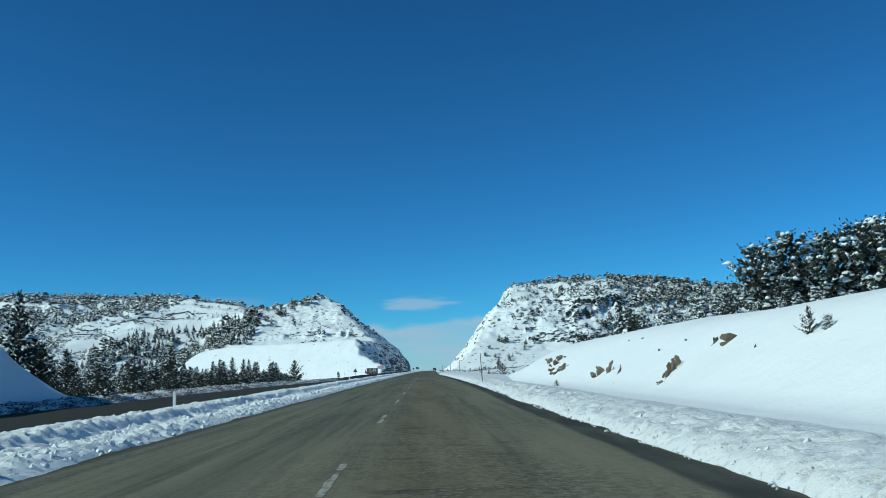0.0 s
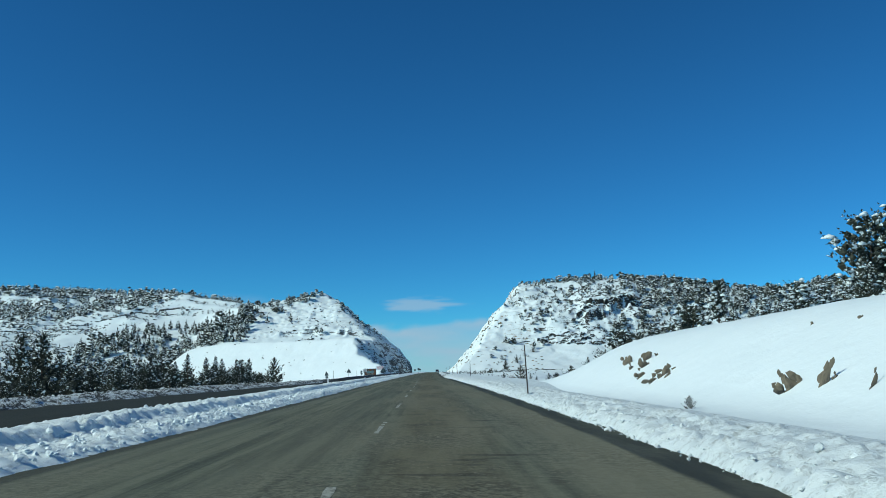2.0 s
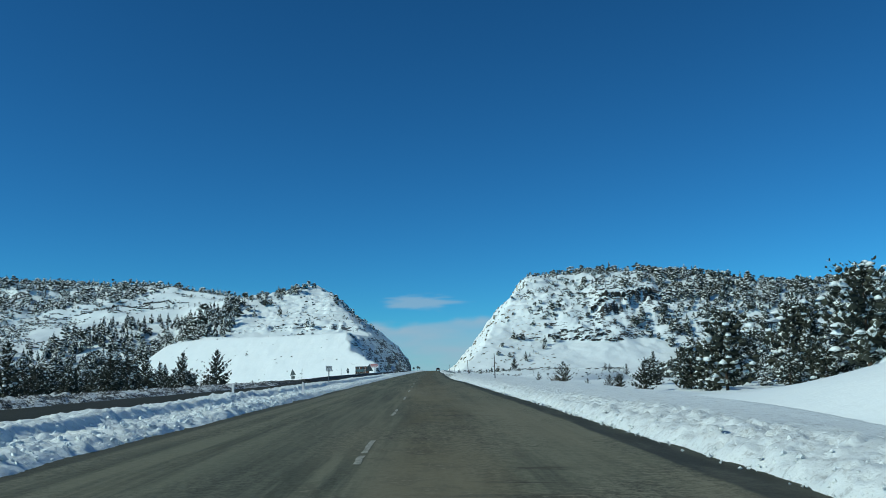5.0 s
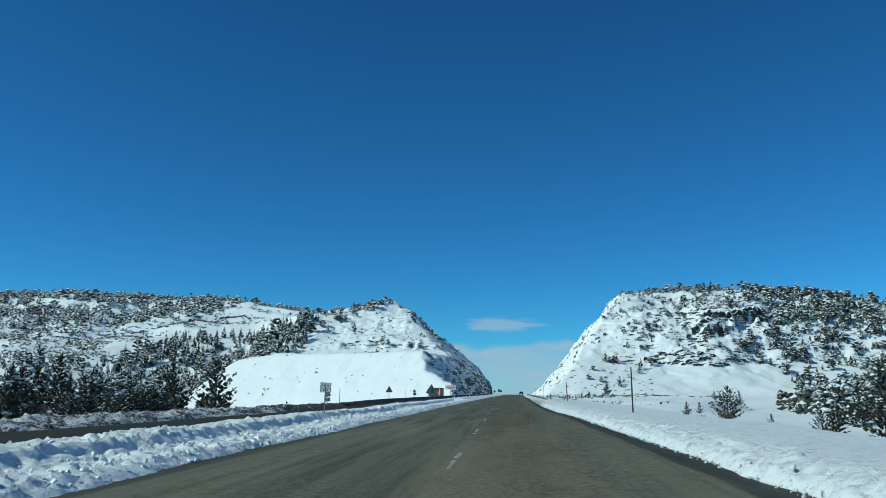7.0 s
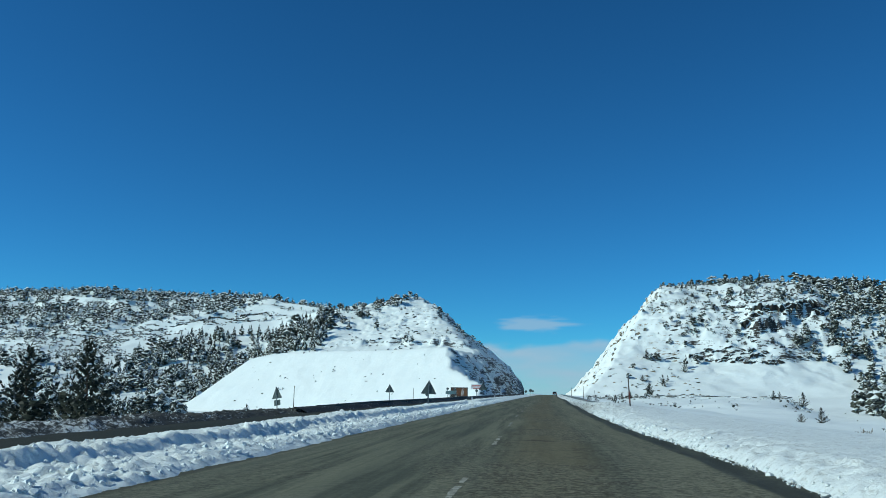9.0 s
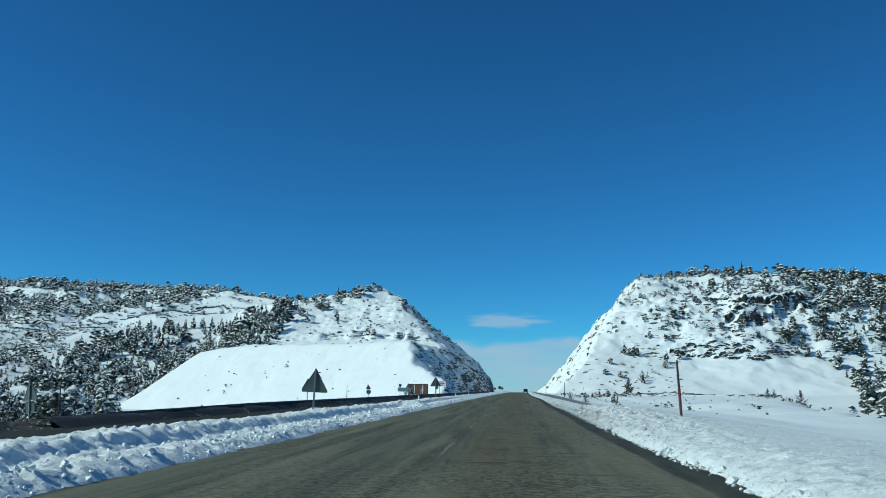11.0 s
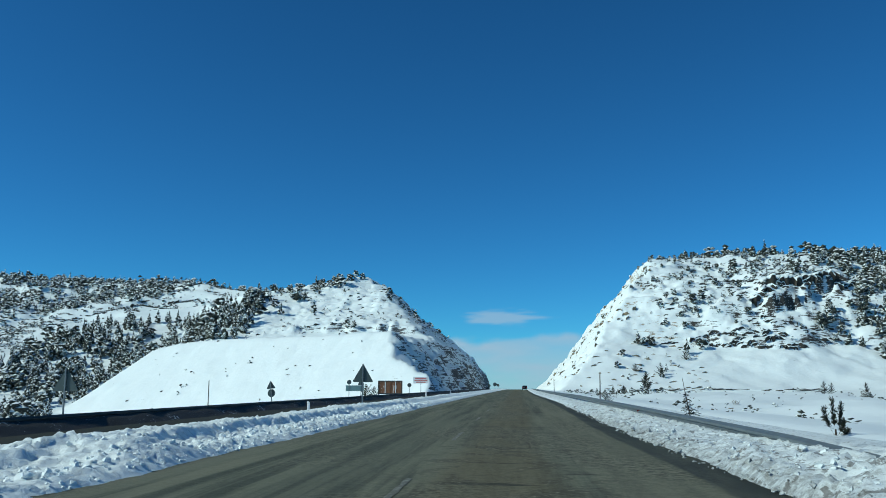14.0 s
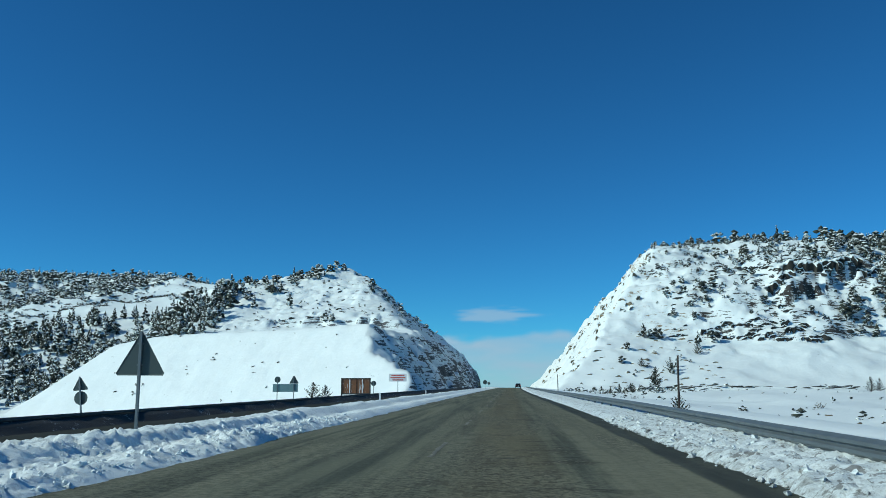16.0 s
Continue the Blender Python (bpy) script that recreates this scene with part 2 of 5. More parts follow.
def make_asphalt(name="asphalt", shade=1.0):
    """Worn asphalt; its bands follow the metres across the carriageway."""
    m = Mat(name, 0.85)
    m.b.inputs["Specular IOR Level"].default_value = 0.12
    at = m.n.new("ShaderNodeAttribute")
    at.attribute_name = "across"
    x = at.outputs["Fac"]
    wob = m.math("MULTIPLY", m.math("SUBTRACT", m.noise(0.35, 4, stretch=(1, 0.10, 1)), 0.5), 1.5)
    xx = m.math("ADD", x, wob)
    streak = m.range(m.noise(1.3, 6, stretch=(1.5, 0.04, 1), rough=0.68), 0.40, 0.60)
    base = m.mix(streak, (0.058, 0.066, 0.049), (0.150, 0.155, 0.110))
    worn = m.range(m.noise(0.9, 6, stretch=(1.2, 0.055, 1), distort=0.25, rough=0.68), 0.48, 0.62)
    base = m.mix(m.math("MULTIPLY", worn, 0.65), base, (0.185, 0.185, 0.130))
    brown = m.math("MULTIPLY", m.range(xx, -1.3, -0.5), m.range(xx, 1.3, 0.5))
    base = m.mix(m.math("MULTIPLY", brown, 0.72), base, (0.128, 0.108, 0.062))
    rut = m.math("MULTIPLY", m.range(xx, -3.4, -2.9), m.range(xx, -1.6, -2.2))
    base = m.mix(m.math("MULTIPLY", rut, 0.35), base, (0.060, 0.070, 0.056))
    sand = m.math("MULTIPLY", m.range(xx, 1.2, 1.8), m.range(xx, 3.2, 2.8))
    base = m.mix(m.math("MULTIPLY", sand, 0.55), base, (0.172, 0.168, 0.118))
    edge = m.range(xx, -4.5, -5.2)
    base = m.mix(m.math("MULTIPLY", edge, 0.5), base, (0.135, 0.140, 0.108))
    tar = m.range(m.noise(1.0, 4, stretch=(0.5, 1.7, 1), distort=0.4), 0.56, 0.64)
    lane = m.math("MULTIPLY", m.range(m.noise(0.10, 2, stretch=(0.2, 1, 1)), 0.45, 0.54), m.math("MULTIPLY", m.range(x, -1.0, -0.3), m.range(x, 2.0, 1.2)))
    base = m.mix(m.math("MULTIPLY", m.math("MULTIPLY", tar, lane), 0.8), base, (0.022, 0.024, 0.020))
    grit = m.noise(17, 5, rough=0.85)
    coarse = m.range(m.noise(0.22, 3, stretch=(1.6, 0.5, 1)), 0.42, 0.60, 0.28, 1.0)
    coarse = m.math("MULTIPLY", coarse, m.range(x, -2.4, -1.4, 0.6, 1.0))
    g = m.range(m.math("ADD", m.math("MULTIPLY", grit, 0.55), m.math("MULTIPLY", m.noise(7, 4, rough=0.75), 0.45)), 0.43, 0.57)
    dark = m.mix(m.math("MULTIPLY", coarse, 0.70), base, (0.020, 0.022, 0.018))
    light = m.mix(m.math("MULTIPLY", coarse, 0.50), base, (0.24, 0.235, 0.17))
    base = m.mix(g, dark, light)
    patch = m.math("MULTIPLY", m.range(m.noise(1.5, 5, stretch=(0.8, 0.6, 1), rough=0.7, distort=0.5), 0.50, 0.62), m.math("MULTIPLY", m.range(xx, -2.2, -1.0), m.range(xx, 2.2, 1.2)))
    base = m.mix(m.math("MULTIPLY", patch, 0.5), base, (0.045, 0.043, 0.032))
    speck = m.math("MULTIPLY", m.range(m.noise(10, 3, rough=0.6), 0.56, 0.63), m.math("ADD", m.math("MULTIPLY", patch, 0.45), m.math("MULTIPLY", coarse, 0.2)))
    base = m.mix(speck, base, (0.30, 0.28, 0.20))
    rim = m.n.new("ShaderNodeAttribute")
    rim.attribute_name = "edge"
    dust = m.math("MULTIPLY", m.range(m.axis(1), 150, 118), m.range(m.noise(0.5, 4, stretch=(1, 0.12, 1)), 0.40, 0.62, 0.05, 0.42))
    dust = m.math("MULTIPLY", dust, m.range(x, -2.6, -1.0, 0.45, 1.0))
    base = m.mix(dust, base, (0.225, 0.205, 0.140))
    wet = m.range(m.math("ADD", rim.outputs["Fac"], m.math("MULTIPLY", m.math("SUBTRACT", m.noise(0.7, 5, stretch=(1, 0.25, 1)), 0.5), 0.45)), -0.50, -0.36)
    base = m.mix(m.math("MULTIPLY", wet, m.range(m.noise(2.2, 4, stretch=(1, 0.15, 1)), 0.35, 0.65, 0.62, 0.92)), base, (0.034, 0.036, 0.028))
    # Darker from -5.35 outwards, along the foot of the median bank.
    left_strip = m.math("MULTIPLY", m.range(x, -5.35, -5.55), 0.6)
    base = m.mix(left_strip, base, (0.03, 0.033, 0.028))
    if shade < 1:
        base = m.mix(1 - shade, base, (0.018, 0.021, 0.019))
    m.color(base)
    m.rough(m.range(wet, 0, 1, 0.88, 0.7))
    return m.bump(m.math("ADD", grit, m.noise(4, 4)), 0.4, 0.015).m


def make_plain(name, a, b, scale=6.0, rough=0.6, metal=0.0, bump=0.15, stretch=None):
    m = Mat(name, rough, metal)
    m.color(m.mix(m.noise(scale, 5, stretch=stretch), a, b))
    return m.bump(m.noise(scale * 4, 4), bump, 0.01).m


def make_paint():
    """Lane paint, worn away in spots and almost gone further on."""
    m = Mat("worn_road_paint", 0.8)
    worn = m.math("ADD", m.noise(9, 5, rough=0.75), m.range(m.axis(1), 130, 185, 0, 0.12))
    m.color(m.mix(m.range(worn, 0.44, 0.62), (0.36, 0.355, 0.29), (0.105, 0.105, 0.08)))
    return m.bump(m.noise(20, 4), 0.15, 0.01).m


def make_foliage(name, a, b, dusting):
    m = Mat(name, 0.8)
    c = m.mix(m.island(), a, b)
    c = m.mix(m.math("MULTIPLY", m.noise(0.6, 3), 0.28), c, (0.045, 0.036, 0.022))
    f = m.range(m.math("ADD", m.noise(2.6, 4, rough=0.7), m.math("MULTIPLY", m.math("SUBTRACT", m.island(), 0.5), 0.35)), 0.66 - dusting, 0.70 - dusting)
    m.color(m.mix(f, c, SNOW_A))
    return m.m


def make_rust():
    m = Mat("rusty_steel", 0.85, 0.1)
    c = m.mix(m.noise(1.4, 6, rough=0.7), (0.09, 0.035, 0.018), (0.26, 0.12, 0.06))
    c = m.mix(m.range(m.noise(2.2, 5), 0.62, 0.7), c, (0.45, 0.42, 0.38))
    m.color(m.mix(m.range(m.noise(1.6, 5, stretch=(1.8, 1, 0.22), rough=0.7), 0.57, 0.63), c, (0.52, 0.50, 0.47)))
    return m.bump(m.noise(9, 5), 0.4, 0.01).m


snow_mat = make_snow()
bank_mat = make_bank_snow()
dirty_mat = make_dirty_snow("dirty_snow", 0.45, 0.56, (0.035, 0.038, 0.036), 0.10)
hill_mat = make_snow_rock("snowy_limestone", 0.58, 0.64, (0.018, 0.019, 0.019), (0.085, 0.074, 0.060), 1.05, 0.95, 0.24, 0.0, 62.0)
ridge_mat = make_snow_rock("far_limestone", 0.56, 0.62, (0.012, 0.014, 0.015), (0.052, 0.050, 0.046), 0.7, 0.35)
cut_mat = make_snow_rock("snow_streaked_rock", 0.52, 0.61, (0.042, 0.048, 0.052), (0.16, 0.165, 0.165), 1.25, 0.55, 0.13, 0.05)
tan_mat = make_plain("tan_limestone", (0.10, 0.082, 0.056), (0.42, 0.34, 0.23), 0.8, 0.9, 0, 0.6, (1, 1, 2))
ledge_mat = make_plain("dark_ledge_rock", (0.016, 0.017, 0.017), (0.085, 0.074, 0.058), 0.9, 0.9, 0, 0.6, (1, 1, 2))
road_mat = make_asphalt()
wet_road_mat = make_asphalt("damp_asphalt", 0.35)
slush_mat = make_dirty_snow("black_slush", 0.57, 0.66, (0.026, 0.024, 0.022))
paint_mat = make_paint()
rock_mat = make_snow_rock("limestone", 0.86, 0.98, (0.060, 0.056, 0.048), (0.27, 0.215, 0.135), 0.7, 2.5)
bark_mat = make_plain("bark", (0.04, 0.028, 0.02), (0.11, 0.08, 0.055), 7, 0.9, 0, 0.6, (1, 1, 0.2))
needle_mat = make_foliage("needles", (0.010, 0.020, 0.014), (0.036, 0.042, 0.025), 0.0)
wood_mat = make_foliage("dark_needles", (0.018, 0.030, 0.025), (0.048, 0.058, 0.042), 0.04)
pine_mat = make_foliage("pine_needles", (0.013, 0.025, 0.018), (0.044, 0.050, 0.030), 0.02)
twig_mat = make_foliage("dry_twigs", (0.05, 0.035, 0.02), (0.14, 0.10, 0.05), -0.3)
galv_mat = make_plain("galvanised_steel", (0.11, 0.14, 0.15), (0.20, 0.23, 0.24), 3, 0.55, 0.6, 0.05)
back_mat = make_plain("grey_sign_back", (0.042, 0.066, 0.066), (0.066, 0.095, 0.094), 2, 0.6, 0.2, 0.03)
white_mat = make_plain("white_paint", (0.66, 0.67, 0.67), (0.80, 0.81, 0.80), 5, 0.5, 0, 0.05)
dark_mat = make_plain("dark_weathered_steel", (0.030, 0.028, 0.027), (0.075, 0.068, 0.06), 3, 0.7, 0.2, 0.2)
rust_mat = make_rust()
red_mat = make_plain("red_paint", (0.42, 0.05, 0.035), (0.55, 0.09, 0.06), 4, 0.5)
blue_mat = make_plain("blue_green_sign_paint", (0.10, 0.19, 0.20), (0.14, 0.24, 0.25), 3, 0.5)
band_mat = make_plain("faded_red_paint", (0.10, 0.022, 0.018), (0.17, 0.045, 0.035), 5, 0.7)
pole_mat = make_plain("tarred_pole", (0.025, 0.02, 0.018), (0.07, 0.05, 0.04), 5, 0.8, 0, 0.3, (1, 1, 0.2))
car_mat = make_plain("dark_car_paint", (0.015, 0.018, 0.025), (0.02, 0.024, 0.03), 3, 0.25, 0.3, 0.0)
glass_mat = make_plain("dark_glass", (0.012, 0.014, 0.016), (0.018, 0.02, 0.022), 2, 0.08, 0.0, 0.0)
rubber_mat = make_plain("rubber", (0.012, 0.012, 0.012), (0.022, 0.022, 0.022), 9, 0.85)
lens_mat = make_plain("red_lamp_glass", (0.50, 0.03, 0.02), (0.62, 0.05, 0.03), 4, 0.2)


# ---- the lie of the land ----
def xr(y):
    """The road's axis: a slow bend to the right."""
    y = np.asarray(y, float)
    c = np.minimum(y, 620.0)
    return -0.0052 * c + 2.09e-5 * c * c + 0.0207 * np.maximum(y - 620, 0)


def zroad(y):
    """Level, then over a crest."""
    return -0.00012 * np.maximum(np.asarray(y, float) - 560, 0) ** 1.75


def zleft(y):
    """The far carriageway lies a little lower."""
    return -0.35 * sstep(60, 170, y)


def past_shoulder(x, y):
    """Metres beyond the shoulder where the flat drops into the hollow."""
    return x - np.interp(y, [200, 233, 300, 394], [17, 28, 45, 70]) + 2.0 * vn(x / 9, y / 9, 17)


def ground_z(x, y):
    x, y = np.asarray(x, float), np.asarray(y, float)
    u = x - xr(y)
    z = -0.14 + 0 * u
    # right verge and the cut bank with its rise behind
    right = sstep(6.0, 8.0, u)
    flat = 0.22 - 1.3 * sstep(7, 22, u) + (0.42 * sstep(8, 15, u) + 0.35 * sstep(16, 30, u)) * fbm(x / 7, y / 9, 4, 3) + 1.5 * sstep(40, 160, u) + sstep(195, 225, y) * sstep(15, 30, u) * (0.55 + 0.5 * fbm(x / 9, y / 12, 3, 13))
    flat = flat - 3.3 * sstep(0, 9, past_shoulder(x, y)) * sstep(203, 232, y) * sstep(436, 412, y)
    n = fbm(x / 6, y / 6, 3, 5)
    v = u - np.interp(y, [30, 53, 60, 66, 72, 85], [1.1, 1.0, 0.65, 0.25, -0.4, -0.4]) * (1 - sstep(12.5, 18, u))
    bank = profile(v, [(6, -0.14), (7.2, -0.10), (8.3, -0.12), (9.2, 0.25), (10, 0.80), (10.6, 1.18), (11.4, 1.65), (12.5, 2.28), (13.2, 2.66), (14, 3.0), (15, 3.3), (16, 3.5), (18, 3.78), (20, 4.0), (24, 4.45), (45, 6.9)]) + 0.22 * n * sstep(9, 13, u)
    keep = 1 - sstep(80.2, 104.2, y - 2.0 * np.clip(u - 15.4, 0, 30))
    z = z + right * (0.14 + flat * (1 - keep) + bank * keep)
    # left side: the far carriageway's bed, then down into the trees
    left = sstep(-10.2, -10.8, u)
    z = z + left * (zleft(y) - 0.05)
    off = sstep(-16.4, -19, u)
    z = z + off * (0.25 + 0.35 * fbm(x / 8, y / 8, 3, 8) - 0.072 * np.clip(-u - 19, 0, 115) - 1.0 * sstep(-19.6, -25, u) * sstep(172, 190, y) * sstep(345, 325, y))
    cut = (1 - sstep(40, 55, y)) * sstep(-18.8, -23.8, u)
    z = z + cut * (6.6 + 0.8 * fbm(x / 4, y / 4, 4, 9) + 0.25 * np.clip(-u - 25, 0, 30))
    return z + zroad(y)


def soft_min(a, b, k):
    h = np.clip(0.5 + 0.5 * (b - a) / k, 0, 1)
    return b * (1 - h) + a * h - k * h * (1 - h)


def profile(v, pts):
    return np.interp(v, [p[0] for p in pts], [p[1] for p in pts])


def ledges(z, lean, period, seed, amount):
    """Turns a slope into strata: risers and treads."""
    t = (z + lean) / period
    k = t - np.floor(t)
    return z + amount * period * (sstep(0.55, 0.80, k) - k)


def right_hill_z(x, y):
    n = fbm(x / 30, y / 30, 4, 21)
    n2 = fbm(x / 7, y / 7, 4, 22)
    front = profile(y + 7 * n + 1.2 * n2, [(440, -2), (456, 1.0), (470, 6), (492, 15.5), (509, 30), (556, 53), (585, 57), (640, 60)])
    top = profile(x, [(0, 50), (45, 54), (60, 54.6), (110, 58), (140, 57), (170, 50), (205, 44), (235, 46), (265, 54), (340, 58)]) + 1.5 * n
    z = np.minimum(front, top)
    rocky = sstep(-0.35, 0.25, vn(x / 26, y / 20, 31) + 0.5 * sstep(40, 70, x) - 0.1)
    z = ledges(z, 0.05 * x + 2.2 * vn(x / 17, y / 17, 24), 3.1, 24, 0.42 * rocky * sstep(11, 17, z) * (1 - 0.6 * sstep(46, 54, z)))
    blocks = vn(x / 5.5 + 0.3 * vn(x / 9, y / 9, 37), y / 2.6, 35) + 0.45 * vn(x / 1.8, y / 1.4, 36)
    z = z + (0.75 * sstep(0.10, 0.24, blocks) + 0.7 * sstep(0.45, 0.58, blocks)) * sstep(13, 18, z) * (0.30 + 0.70 * rocky) * (1 - 0.5 * sstep(50, 56, z))
    jag = 0.7 * vn(x / 3, y / 3, 33) + 1.3 * vn(x / 11, y / 11, 34)
    z = z + 5.5 * sstep(26.0, 26.8, z + 0.7 * jag - 0.36 * (x - 92)) * sstep(83, 92, x) * (1 - sstep(122, 132, x)) - 4.4 * sstep(28, 52, z - 0.3 * (x - 92)) * sstep(83, 92, x) * (1 - sstep(122, 132, x))
    z = z + 2.0 * sstep(14.2, 15.0, z + 0.6 * jag) * sstep(52, 62, x) * (1 - sstep(96, 108, x)) - 1.6 * sstep(15, 24, z) * sstep(52, 62, x) * (1 - sstep(96, 108, x))
    z = z + 0.45 * fbm(x / 2.2, y / 2.2, 3, 25) * sstep(2, 12, z)
    z = np.maximum(z, -0.6 + 1.1 * sstep(447.2, 448.0, y) * sstep(28, 36, x) * (1 - sstep(84, 92, x)))
    u = x - np.maximum(xr(y) - xr(560.0), 0)
    cut = profile(u + 1.6 * fbm(x / 9, y / 16, 4, 26) + 2.1 * fbm(x / 3, y / 4, 4, 27), [(10, -3), (15, 1), (19, 4.3), (24, 9.6), (28.5, 15.2), (33.5, 22), (38.5, 29.3), (44.5, 37.4), (50, 42.4), (55.2, 45), (56.3, 52.0), (60, 55.5), (64, 70)])
    cap = profile(y, [(440, 70), (606, 70), (650, 44), (710, 18), (760, -3)])
    return np.minimum(np.minimum(z, cut), cap)


def mound_side(x, y):
    """Metres beyond the snow mound's straight flank."""
    return -0.698 * (x + 138.7) + 0.717 * (y - 527.6)


def left_hill_z(x, y):
    n = fbm(x / 28, y / 28, 4, 41)
    n2 = fbm(x / 6, y / 6, 4, 42)
    mound = 16.05 + 0.352 * (x + 136) + 0.617 * (y - 526) + 0.8 * n + 0.35 * n2
    crest = profile(x, [(-160, 13.0), (-138.7, 16.0), (-130.7, 17.4), (-118, 18.4), (-100, 18.7), (-58, 18.6), (-40, 19.2)]) + 0.3 * n2
    mound = soft_min(mound, crest, 1.0)
    mound = soft_min(mound, mound - 0.65 * mound_side(x, y) - 1.5 * n, 1.5)
    upper = profile(y + 6 * n, [(490, -14), (525, -10), (536, -5), (546, 19.0), (585, 36), (628, 57), (700, 62)])
    flank = profile(y + 6 * n, [(430, -12), (500, -9), (530, -2), (575, 13), (610, 30), (650, 47), (700, 60)])
    upper = upper + (flank - upper) * sstep(-120, -165, x)
    upper = np.minimum(upper, profile(x, [(-230, 30), (-190, 40), (-119, 47), (-78, 55.5), (-60, 57)]) + 2 * n)
    rocky = np.maximum(sstep(0.0, 0.4, vn(x / 20, y / 16, 45)), sstep(-80, -62, x))
    upper = ledges(upper, -0.03 * x + 2 * vn(x / 15, y / 15, 44), 3.0, 44, 0.5 * rocky * sstep(20, 25, upper))
    blocks = vn(x / 5.5, y / 2.6, 55) + 0.45 * vn(x / 1.8, y / 1.4, 56)
    upper = upper + (0.6 * sstep(0.20, 0.30, blocks) + 0.5 * sstep(0.55, 0.65, blocks)) * sstep(21, 24, upper) * sstep(-130, -100, x)
    upper = upper + 2.2 * sstep(24.0, 24.8, upper + 1.2 * vn(x / 6, y / 6, 57)) * sstep(-105, -85, x) - 1.9 * sstep(25, 38, upper) * sstep(-105, -85, x)
    z = np.maximum(np.maximum(mound, -12), upper) + 0.25 * n2 * sstep(19, 24, upper)
    z = z + 0.10 * n2
    u = x - np.maximum(xr(y) - xr(600.0), 0)
    w = u * (0.70 + 0.30 * sstep(462, 600, y)) + 2.0 * fbm(x / 12, y / 13, 4, 46) + 3.0 * (lumps(x / 26, (y + 0.5 * x) / 6.5, 3, 47) - 0.5) + 1.3 * fbm(x / 3.5, y / 2.2, 3, 49)
    cut = profile(-w, [(10, -4), (16, -0.6), (20.5, 8.6), (28, 18.7), (34.5, 24.7), (41.5, 31), (48, 35.2), (52, 37.2), (55, 41.5), (58, 46), (63, 50), (70, 54), (80, 62)])
    cut = ledges(cut, 2.5 * vn(x / 9, y / 9, 48), 7.0, 48, 0.30 * sstep(3, 8, cut) * sstep(-0.1, 0.4, vn(x / 20, y / 25, 50)))
    cap = profile(y, [(380, 80), (636, 64), (680, 44), (740, 20), (800, -3)])
    return np.minimum(np.minimum(z, cut), cap)


def ridge_z(x, y):
    n = fbm(x / 60, y / 60, 4, 61)
    n2 = fbm(x / 9, y / 9, 4, 62)
    z = profile(y + 22 * n, [(470, -14), (525, -9), (560, 0), (610, 13), (660, 24), (700, 37), (790, 75), (830, 82), (1000, 74)])
    z = np.minimum(z, profile(x, [(-900, 76), (-500, 80), (-400, 81), (-335, 78), (-266, 75), (-240, 74), (-220, 70), (-198, 66), (-166, 62), (-150, 56), (-90, 20), (-60, -8)]) + 2.5 * n)
    z = ledges(z, 0.06 * x + 3 * vn(x / 40, y / 40, 64), 6.0, 64, 0.55 * sstep(0.0, 0.5, vn(x / 45, y / 30, 65)) * sstep(20, 35, z))
    for y0, x0, x1, up in ((742, -300, -195, 2.5), (722, -330, -230, 2.4), (768, -420, -300, 3.0)):
        side = y - y0 - 0.38 * (x + 240) * (y0 == 742) + 5 * vn(x / 12, 0 * y, y0)
        z = z + up * sstep(0, 1.8, side) * (1 - sstep(8, 50, side)) * sstep(x0, x0 + 15, x) * sstep(x1, x1 - 15, x)
    return z + 0.8 * n2


def steps(*pairs):
    """Positions from start through (end, spacing) pairs."""
    out = [pairs[0]]
    for end, d in pairs[1:]:
        k = max(1, int(round((end - out[-1]) / d)))
        out += list(np.linspace(out[-1], end, k + 1)[1:])
    return np.array(out)


def sheet(name, xs, ys, fn, material):
    X, Y = np.meshgrid(xs, ys)
    return new(name, grid_mesh(name, X, Y, fn(X, Y), material))


ground = sheet("ground", steps(-2400, (-900, 150), (-260, 30), (-90, 5), (-25, 1.6), (-3, 1.5), (4, 1.5), (30, 0.9), (80, 2.5), (260, 6), (900, 40), (2400, 150)),
               steps(-60, (-4, 3), (140, 1.4), (470, 2.8), (700, 8), (1200, 40), (4200, 250)), ground_z, snow_mat)
tagged(ground, "smooth white snowfield on both sides of the road", "snow ground", kind="structure")

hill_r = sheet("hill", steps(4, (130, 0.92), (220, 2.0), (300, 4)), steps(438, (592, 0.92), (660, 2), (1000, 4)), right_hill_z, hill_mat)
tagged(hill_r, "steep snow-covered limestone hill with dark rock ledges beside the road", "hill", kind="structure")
hill_l = sheet("hill", steps(-232, (-130, 1.3), (-14, 0.7)), steps(384, (530, 1.5), (700, 0.85), (980, 2.5)), left_hill_z, cut_mat)
tagged(hill_l, "snowy hill with a smooth snow mound and a dark rock cut along the road", "hill", kind="structure")
ridge = sheet("ridge", steps(-900, (-560, 6), (-60, 2.0)), steps(465, (600, 3.0), (860, 2.0), (1000, 10)), ridge_z, ridge_mat)
tagged(ridge, "long snow-covered forested ridge in the distance", "ridge", kind="structure")


def land(x, y):
    z = float(ground_z(x, y))
    if 4 < x < 300 and 438 < y < 1000:
        z = max(z, float(right_hill_z(np.array(x), np.array(y))))
    if -232 < x < -14 and 384 < y < 980:
        z = max(z, float(left_hill_z(np.array(x), np.array(y))))
    if -900 < x < -60 and 465 < y < 1000:
        z = max(z, float(ridge_z(np.array(x), np.array(y))))
    return z


# ---- roads ----
def drift(y):
    """How far the lane's markings and wheel tracks wander from the axis."""
    return np.interp(y, [0, 40, 60, 100, 120, 150, 180, 230, 280], [0.10, 0.20, 0.25, 0.30, 0.20, 0.05, -0.22, -0.20, 0.0])


